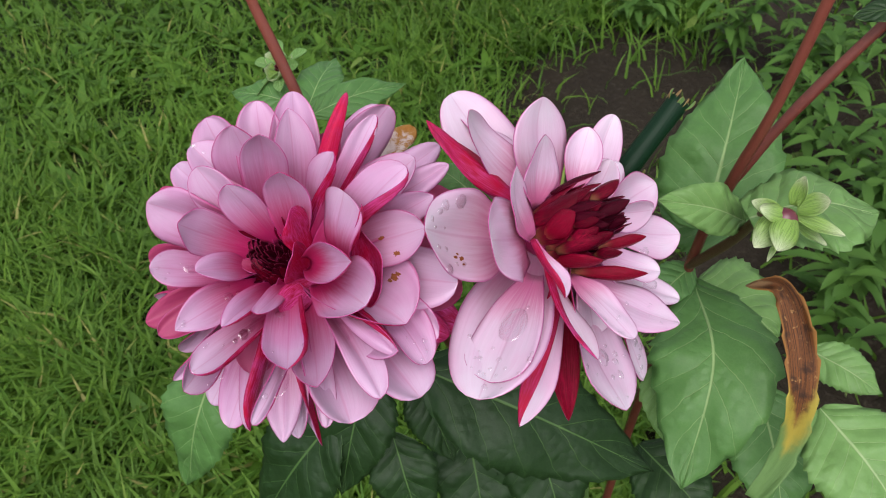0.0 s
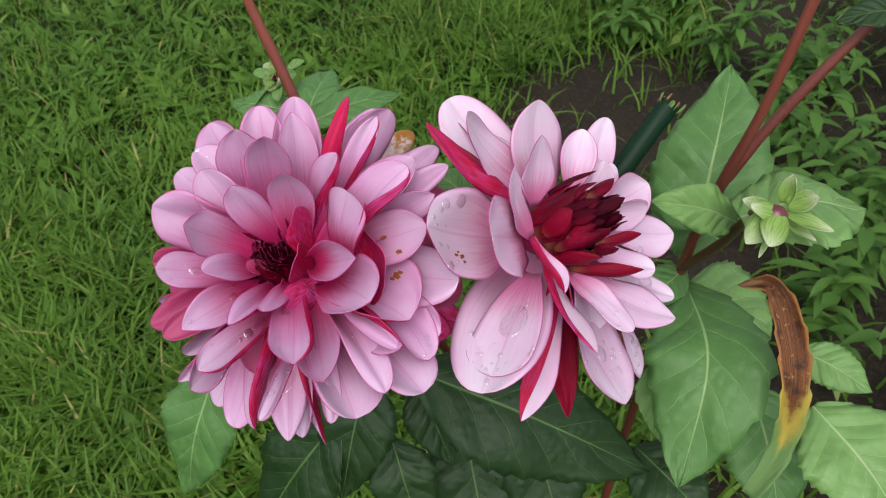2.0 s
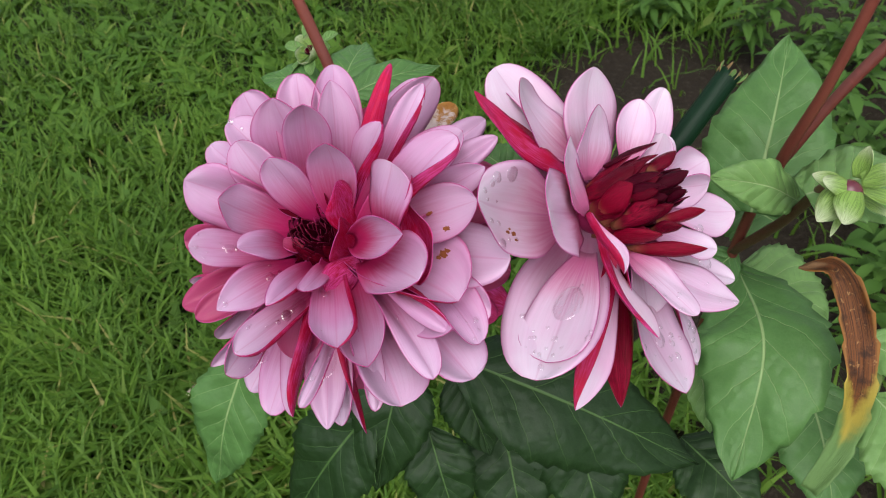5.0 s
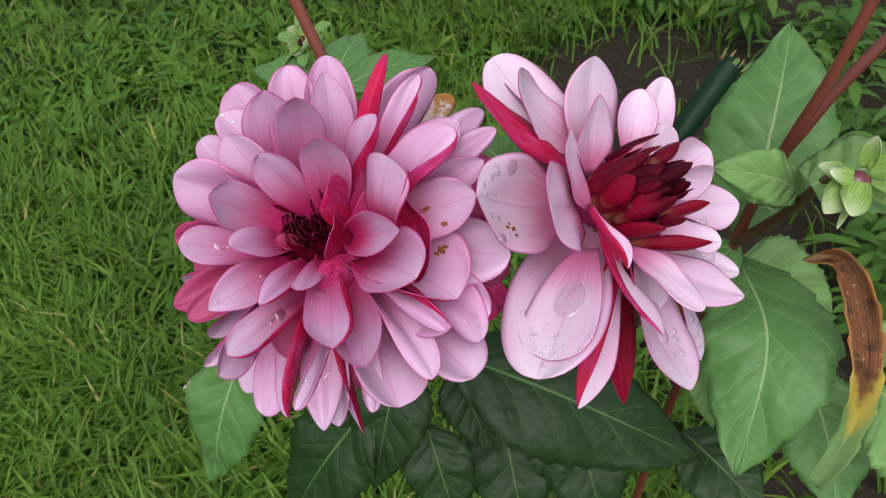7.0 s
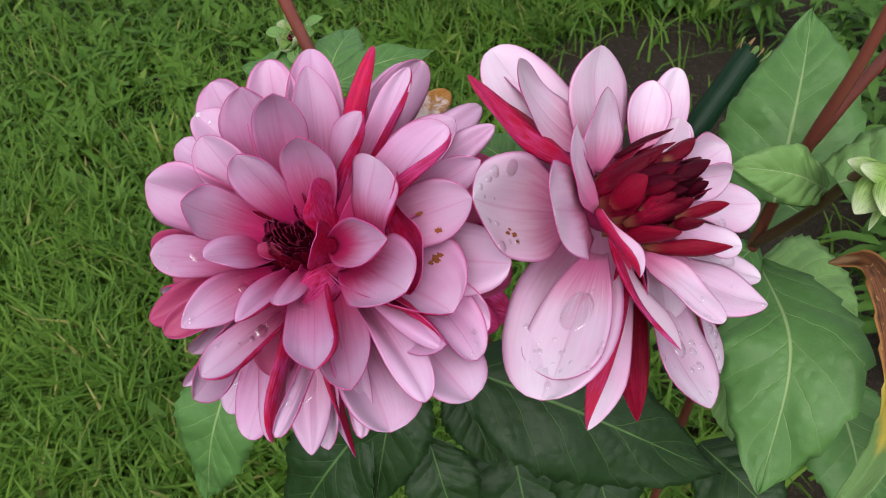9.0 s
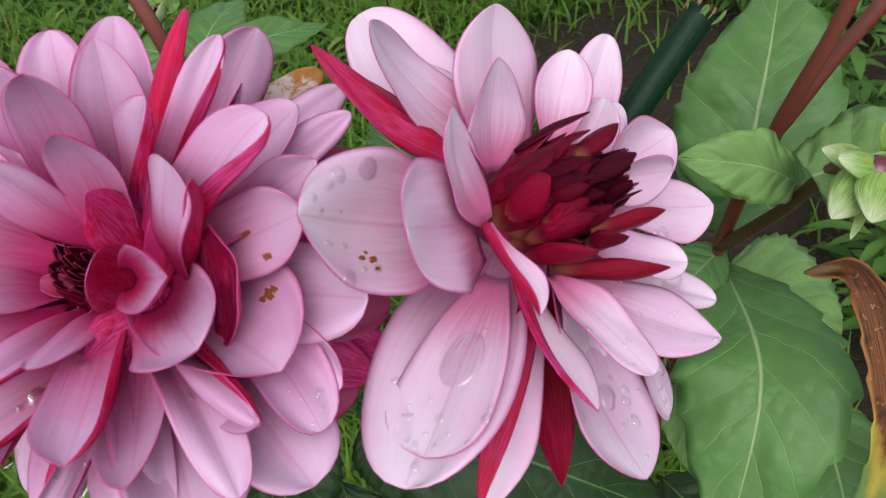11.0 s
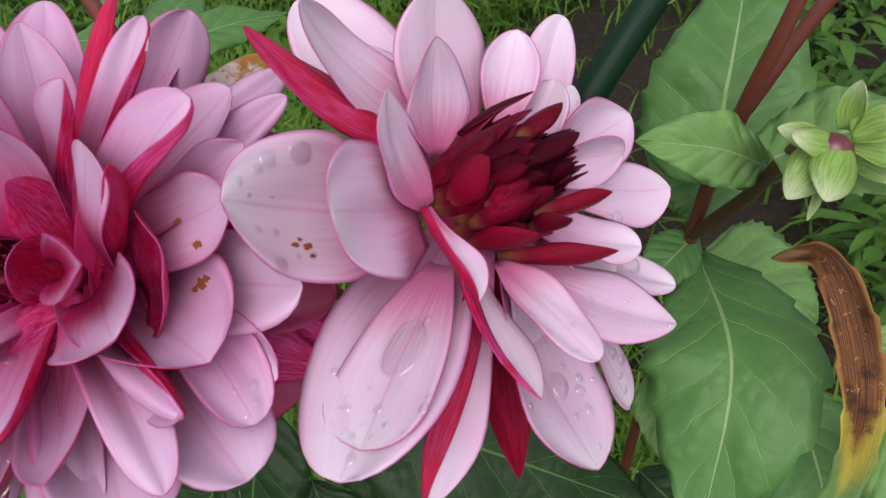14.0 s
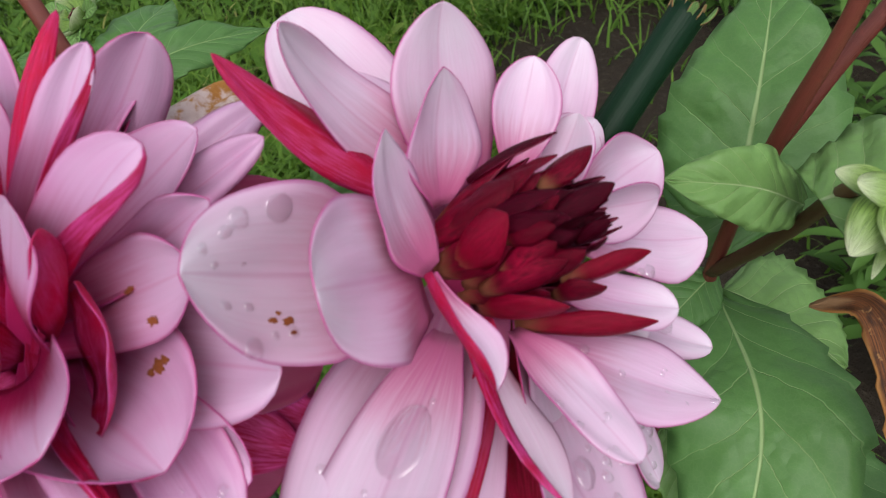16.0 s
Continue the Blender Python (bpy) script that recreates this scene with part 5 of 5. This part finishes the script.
def blades(name, x, y, height, width, lean, mat, label, category, seed, segs=3, shape=(1.0, 0.9, 0.6, 0.04)):
    """Many narrow leaves in one mesh, each a bent tapering strip."""
    g = np.random.default_rng(seed)
    n = len(x)
    turn = g.uniform(0, 2 * np.pi, n)
    face = turn + np.pi / 2 + g.normal(0, 0.4, n)
    out = np.stack([np.cos(turn), np.sin(turn), np.zeros(n)], 1)
    sid = np.stack([np.cos(face), np.sin(face), np.zeros(n)], 1)
    root = np.stack([x, y, ground_height(x, y) - 0.004], 1)
    rows = []
    for k in range(segs + 1):
        f = k / segs
        c = root + out * (lean * height * f**1.7)[:, None] + np.array((0, 0, 1.0)) * (height * f * (1 - 0.32 * lean * f))[:, None]
        w = (width * shape[k] / 2)[:, None]
        rows += [c - sid * w, c + sid * w]
    V = np.stack(rows, 1).reshape(-1, 3)
    per = 2 * (segs + 1)
    base = (np.arange(n) * per)[:, None, None]
    q = np.array([[2 * k, 2 * k + 1, 2 * k + 3, 2 * k + 2] for k in range(segs)])[None]
    me = bpy.data.meshes.new(name)
    me.from_pydata(V.tolist(), [], (base + q).reshape(-1, 4).tolist())
    me.polygons.foreach_set("use_smooth", [True] * len(me.polygons))
    me.materials.append(mat)
    return tagged(link_mesh(name, me), label, category, kind="stuff")


def lawn():
    g = np.random.default_rng(5)
    n = 120000
    y = 0.35 + 3.2 * g.random(n) ** 1.25
    x = (g.random(n) * 2 - 1) * (0.75 + 0.62 * y)
    tuft = 0.5 + 0.5 * np.sin(x * 13 + 3 * np.sin(y * 7)) * np.sin(y * 11 + 2 * np.sin(x * 9))
    clump = 0.5 + 0.5 * np.sin(x * 41 + 4 * np.sin(y * 23)) * np.sin(y * 37 + 3 * np.sin(x * 29))
    keep = g.random(n) < (1 - 0.94 * bed(x, y)) * (0.25 + 0.35 * tuft + 0.4 * clump)
    x, y, tuft, clump = x[keep], y[keep], tuft[keep], clump[keep]
    near = 1 / (1 + np.exp((y - 1.25) * 5))
    h = (0.026 + 0.03 * g.random(len(x)) + 0.02 * tuft + 0.014 * clump) * (1 + 0.45 * near) * (1 + 0.9 * np.exp(-(((y - 2.0) / 0.35) ** 2)) * (x > -0.1))
    w = (0.0032 + 0.0036 * g.random(len(x))) * (1 + 0.45 * near)
    blades("lawn", x, y, h, w, 0.3 + 0.95 * g.random(len(x)), GRASS, "short mown green lawn grass, slightly damp", "grass", 6)


lawn()


def lawn_outer():
    """The rest of the lawn, beside and behind the path."""
    g = np.random.default_rng(25)
    n = 60000
    x, y = g.uniform(-3.4, 3.4, n), g.uniform(-2.2, 4.6, n)
    inside = (y > 0.35) & (y < 3.55) & (np.abs(x) < 0.75 + 0.62 * y)
    keep = ~inside & (g.random(n) < 1 - 0.97 * bed(x, y))
    x, y = x[keep], y[keep]
    blades("lawn", x, y, 0.03 + 0.045 * g.random(len(x)), 0.006 + 0.006 * g.random(len(x)), 0.3 + 0.95 * g.random(len(x)), GRASS, "green lawn grass beside the flower bed", "grass", 26)


lawn_outer()


def lawn_herbs():
    """Low broad-leaved herbs in the lawn: rosettes of small oval leaves."""
    g = np.random.default_rng(15)
    xs, ys, hs, ws, ls = [], [], [], [], []
    while len(xs) < 8000:
        y = 0.4 + 2.2 * g.random() ** 1.2
        x = (g.random() * 2 - 1) * (0.75 + 0.6 * y)
        if bed(x, y) > 0.4:
            continue
        for _ in range(g.integers(4, 9)):
            xs.append(x + g.normal(0, 0.012)), ys.append(y + g.normal(0, 0.012))
            hs.append(g.uniform(0.03, 0.075)), ws.append(g.uniform(0.008, 0.026)), ls.append(g.uniform(0.7, 1.5))
    blades("lawn_herbs", np.array(xs), np.array(ys), np.array(hs), np.array(ws), np.array(ls), HERB, "low clover and dandelion leaves in the lawn", "weeds", 16, 4, (0.25, 0.9, 1.0, 0.75, 0.05))


lawn_herbs()


def weed_patch():
    """Knee-high leafy growth in the bed behind the plant."""
    g = np.random.default_rng(25)
    spots = [(g.uniform(0.62, 1.35), g.uniform(0.72, 1.75)) for _ in range(34)] + [(g.uniform(0.40, 0.72), g.uniform(1.84, 2.1)) for _ in range(9)] + [(g.uniform(1.0, 1.5), g.uniform(1.5, 2.2)) for _ in range(14)]
    for k, (x, y) in enumerate(spots):
        at = (x, y, float(ground_height(np.array(x), np.array(y))))
        ob = thing("garden_weed", at, "leafy green garden weed growing in the bed", "weed", "weeds in the bed")
        tall = g.uniform(0.10, 0.24) * (0.7 if y > 1.8 else 1.0)
        verts, faces = [], []
        for s in range(int(g.integers(3, 6))):
            a, r = g.uniform(0, 6.28), g.uniform(0.2, 0.5)
            top = np.array((math.cos(a) * r * tall, math.sin(a) * r * tall, tall * g.uniform(0.75, 1.1)))
            for m in range(9):
                f = 0.15 + 0.85 * (m + 1) / 9
                c = top * f * np.array((f, f, 1))
                t = m * 2.4 + a
                L, W = 0.055 * g.uniform(0.6, 1.3), 0.017 * g.uniform(0.7, 1.3)
                o = np.array((math.cos(t), math.sin(t), 0.0))
                sd = np.array((-math.sin(t), math.cos(t), 0.0))
                i0 = len(verts)
                for q, wq in ((0, 0.12), (0.3, 0.85), (0.55, 1.0), (0.8, 0.6), (1.0, 0.03)):
                    p = c + o * L * q + np.array((0, 0, 1)) * L * (0.55 * q - 0.75 * q * q)
                    verts += [p - sd * W * wq / 2 + np.array((0, 0, 0.12 * W)), p, p + sd * W * wq / 2 + np.array((0, 0, 0.12 * W))]
                for q in range(4):
                    b = i0 + 3 * q
                    faces += [(b, b + 1, b + 4, b + 3), (b + 1, b + 2, b + 5, b + 4)]
        me = bpy.data.meshes.new("foliage")
        me.from_pydata([tuple(v) for v in verts], [], faces)
        me.polygons.foreach_set("use_smooth", [True] * len(faces))
        me.materials.append(WEED)
        link_mesh("foliage", me, ob, "", at)


weed_patch()


# ---- raindrops and stains on the petals ----
def fine(P):
    """The grid of a petal, four times as dense."""
    nu, nv = P.shape[:2]
    a, b = np.linspace(0, nu - 1, nu * 4 - 3), np.linspace(0, nv - 1, nv * 4 - 3)
    i, j = np.minimum(a.astype(int), nu - 2), np.minimum(b.astype(int), nv - 2)
    fu, fv = (a - i)[:, None, None], (b - j)[None, :, None]
    return P[i][:, j] * (1 - fu) * (1 - fv) + P[i + 1][:, j] * fu * (1 - fv) + P[i][:, j + 1] * (1 - fu) * fv + P[i + 1][:, j + 1] * fu * fv


def seat_on(P, near):
    """The place, normal and length direction of a petal's upper side next to a point."""
    Q = fine(P)
    d = np.linalg.norm(Q - np.array(near), axis=2)
    i, j = np.unravel_index(np.argmin(d), d.shape)
    i, j = min(max(i, 2), Q.shape[0] - 3), min(max(j, 2), Q.shape[1] - 3)
    N = unit(np.cross(Q[i + 2, j] - Q[i - 2, j], Q[i, j + 2] - Q[i, j - 2]))
    if np.dot(N, (0.1, -0.65, 0.75)) < 0:
        N = -N
    t = unit(Q[i + 2, j] - Q[i - 2, j])
    return Q[i, j], N, t


def bead(P, near, size, long=1.0, high=0.45):
    """A bead of water on the upper side of a petal."""
    c, N, t = seat_on(P, near)
    s = np.cross(N, t)
    rng = random.Random(int(size * 1e6) + int(abs(near[0]) * 1e5))
    bm = bmesh.new()
    bmesh.ops.create_uvsphere(bm, u_segments=24, v_segments=14, radius=1.0)
    a, k = rng.random() * 6, rng.uniform(0.03, 0.09)
    for q in bm.verts:
        g = math.atan2(q.co.y, q.co.x)
        w = 1 + k * math.sin(2 * g + a) + 0.5 * k * math.sin(3 * g - a)
        q.co = Vector((q.co.x * w, q.co.y * w, q.co.z))
    bmesh.ops.delete(bm, geom=[q for q in bm.verts if q.co.z < -0.05], context="VERTS")
    me = bpy.data.meshes.new("water_drop")
    bm.to_mesh(me)
    bm.free()
    me.polygons.foreach_set("use_smooth", [True] * len(me.polygons))
    me.materials.append(WATER)
    ob = new("water_drop", me)
    c = c + N * (0.0014 if size > 0.005 else 0.00025)
    size *= 1.15 if size < 0.003 else 1.0
    cols = (t * size * long, s * size, N * size * high, c)
    ob.matrix_world = Matrix([[float(q[r]) for q in cols] for r in range(3)] + [[0, 0, 0, 1]])
    wide = "large flat raindrop" if size > 0.0025 else "small clear raindrop"
    tagged(ob, wide + " resting on a pink petal", "water drop", "raindrops")


def stain(P, near, size):
    """A ragged brown spot of dead tissue on a petal."""
    c, N, t = seat_on(P, near)
    s = np.cross(N, t)
    rng = random.Random(int(abs(near[0]) * 1e5) + int(size * 1e6))
    n = 18
    rim = [c + N * 0.00045 + (t * math.cos(6.283 * k / n) + s * 0.6 * math.sin(6.283 * k / n)) * size * rng.uniform(0.45, 1.0) for k in range(n)]
    verts = [c + N * 0.0005] + rim + [p - N * 0.0003 for p in rim]
    faces = [(0, 1 + k, 1 + (k + 1) % n) for k in range(n)] + [(1 + k, 1 + n + k, 1 + n + (k + 1) % n, 1 + (k + 1) % n) for k in range(n)]
    me = bpy.data.meshes.new("petal_stain")
    me.from_pydata([tuple(p) for p in verts], [], faces)
    me.materials.append(STAIN)
    owner = one if P is not disc else two
    link_mesh("brown_spot", me, owner.ob, "ragged rust-brown spot", (0, 0, 0))


bead(spoon, (0.1270, 0.3246, 0.7078), 0.0070, 1.35, 0.24)
bead(spoon, (0.1193, 0.3078, 0.7072), 0.0014, 1, 0.5)
bead(spoon, (0.1315, 0.3041, 0.7136), 0.0016, 1, 0.5)
bead(spoon, (0.1112, 0.3096, 0.7062), 0.0012, 1, 0.5)
bead(spoon, (0.1279, 0.2973, 0.7131), 0.0011, 1, 0.5)
bead(spoon, (0.1223, 0.3024, 0.7076), 0.0009, 1, 0.5)
bead(spoon, (0.1343, 0.3061, 0.7146), 0.0010, 1, 0.5)
bead(spoon, (0.1331, 0.3350, 0.7100), 0.0010, 1, 0.5)
bead(lance, (0.1685, 0.3314, 0.6765), 0.0040, 1.15, 0.4)
bead(lance, (0.1762, 0.3320, 0.6724), 0.0017, 1, 0.5)
bead(lance, (0.1777, 0.3269, 0.6701), 0.0016, 1.2, 0.5)
bead(lance, (0.1763, 0.3361, 0.6742), 0.0014, 1, 0.5)
bead(lance, (0.1722, 0.3230, 0.6725), 0.0012, 1, 0.5)
bead(lance, (0.1720, 0.3380, 0.6769), 0.0010, 1, 0.5)
bead(lance, (0.1812, 0.3366, 0.6725), 0.0010, 1, 0.5)
bead(far_low, (0.1903, 0.3572, 0.6560), 0.0017, 1, 0.5)
bead(far_low, (0.1946, 0.3571, 0.6510), 0.0018, 1, 0.5)
bead(far_low, (0.1916, 0.3530, 0.6487), 0.0013, 1, 0.5)
bead(blade_low, (0.1717, 0.3426, 0.7018), 0.0017, 1, 0.5)
bead(blade_low, (0.1712, 0.3518, 0.7025), 0.0014, 1, 0.5)
bead(blade_low, (0.1809, 0.3487, 0.6951), 0.0010, 1, 0.5)
bead(far_tip, (0.1980, 0.3749, 0.6801), 0.0034, 1.2, 0.4)
bead(disc, (0.0964, 0.3514, 0.7581), 0.0021, 1.2, 0.5)
bead(disc, (0.0950, 0.3473, 0.7583), 0.0014, 1.2, 0.5)
bead(disc, (0.1027, 0.3590, 0.7539), 0.0034, 1.2, 0.22)
bead(disc, (0.1005, 0.3302, 0.7415), 0.0023, 1, 0.45)
bead(disc, (0.1052, 0.3397, 0.7344), 0.0013, 1, 0.5)
bead(disc, (0.0939, 0.3406, 0.7561), 0.0009, 1, 0.5)
bead(disc, (0.1026, 0.3360, 0.7377), 0.0010, 1, 0.5)
bead(shell, (0.1132, 0.2950, 0.7065), 0.0014, 1, 0.5)
bead(shell, (0.1069, 0.3214, 0.7054), 0.0012, 1, 0.5)
bead(blade, (0.1603, 0.3275, 0.7150), 0.0012, 1, 0.5)
bead(blade, (0.1642, 0.3225, 0.7135), 0.0010, 1, 0.5)
bead(far_side, (0.1945, 0.3776, 0.7018), 0.0019, 1, 0.4)
bead(far_side, (0.1892, 0.3748, 0.6994), 0.0012, 1, 0.4)
bead(broad, (-0.0061, 0.3215, 0.7089), 0.0024, 1, 0.45)
bead(broad, (-0.0025, 0.3182, 0.7054), 0.0026, 1, 0.45)
bead(broad, (0.0043, 0.3256, 0.7081), 0.0048, 1, 0.22)
bead(broad, (-0.0092, 0.3167, 0.7086), 0.0011, 1, 0.5)
bead(broad, (-0.0059, 0.3135, 0.7051), 0.0011, 1, 0.5)
bead(wing, (-0.0359, 0.3599, 0.7141), 0.0031, 1.1, 0.3)
bead(wing, (-0.0286, 0.3559, 0.7124), 0.0012, 1, 0.5)
bead(wing, (-0.0218, 0.3537, 0.7126), 0.0012, 1, 0.5)
bead(beaded, (-0.0226, 0.4104, 0.7427), 0.0016, 1, 0.5)
bead(beaded, (-0.0264, 0.4104, 0.7416), 0.0011, 1, 0.5)
bead(beaded, (-0.0194, 0.4063, 0.7398), 0.0010, 1, 0.5)
bead(sail, (-0.0061, 0.3301, 0.7176), 0.0024, 1, 0.4)
bead(sail, (-0.0114, 0.3370, 0.7206), 0.0008, 1, 0.5)
bead(sail, (-0.0033, 0.3359, 0.7190), 0.0012, 1, 0.5)
bead(boat, (0.0183, 0.2977, 0.6932), 0.0041, 1.3, 0.2)
bead(boat, (0.0193, 0.2917, 0.6914), 0.0011, 1, 0.5)
bead(round_end, (0.0864, 0.3148, 0.7100), 0.0013, 1, 0.4)
bead(round_end, (0.0811, 0.3132, 0.7045), 0.0008, 1, 0.5)
bead(bowl, (0.0245, 0.3148, 0.7214), 0.0019, 1, 0.3)
bead(turned_up, (0.0405, 0.3063, 0.6761), 0.0012, 1, 0.5)
bead(lower, (-0.0141, 0.3114, 0.6894), 0.0029, 1, 0.25)
stain(spotted, (0.0673, 0.3482, 0.7450), 0.0022)
stain(spotted, (0.0689, 0.3493, 0.7460), 0.0012)
stain(stained, (0.0745, 0.3349, 0.7311), 0.0032)
stain(stained, (0.0767, 0.3357, 0.7317), 0.0020)
stain(stained, (0.0722, 0.3344, 0.7307), 0.0016)
stain(disc, (0.1036, 0.3392, 0.7405), 0.0016)
stain(disc, (0.1091, 0.3398, 0.7407), 0.0020)
stain(disc, (0.1108, 0.3378, 0.7386), 0.0010)
stain(disc, (0.1065, 0.3405, 0.7416), 0.0010)
stain(behind, (0.0814, 0.3469, 0.7355), 0.0022)


def scatter_beads(P, count, seed):
    """Small raindrops here and there on a petal."""
    g = random.Random(seed)
    for _ in range(count):
        i, j = g.randrange(P.shape[0] // 2, P.shape[0] - 2), g.randrange(2, P.shape[1] - 2)
        q = P[i, j] + (P[i + 1, j + 1] - P[i, j]) * g.random()
        bead(P, tuple(q), g.choice((0.0005, 0.0006, 0.0008, 0.0011)), g.uniform(1.0, 1.3), 0.5)


for k, (P, count) in enumerate(((spoon, 7), (shell, 5), (lance, 6), (disc, 4), (blade, 4), (blade_low, 5), (broad, 4), (bowl, 4), (sail, 4), (wing, 5), (round_end, 4), (boat, 5), (lower, 4), (far_low, 3))):
    scatter_beads(P, count, 40 + k)

# a faded petal lying in the grass
fallen = thing("fallen_petal", (-0.361, 0.757, 0.035), "faded pink petal fallen in the grass", "petal")
link_mesh("blade", sheet_mesh("blade", petal_grid((0, 0, 0), (0.035, 0.02, 0.006), (0, -0.3, 1), 0.016, 70), np.array((0, 0, 1.0)), 0.0006, (BROWN_FACE, PALE, DRY)), fallen, "", fallen.location)
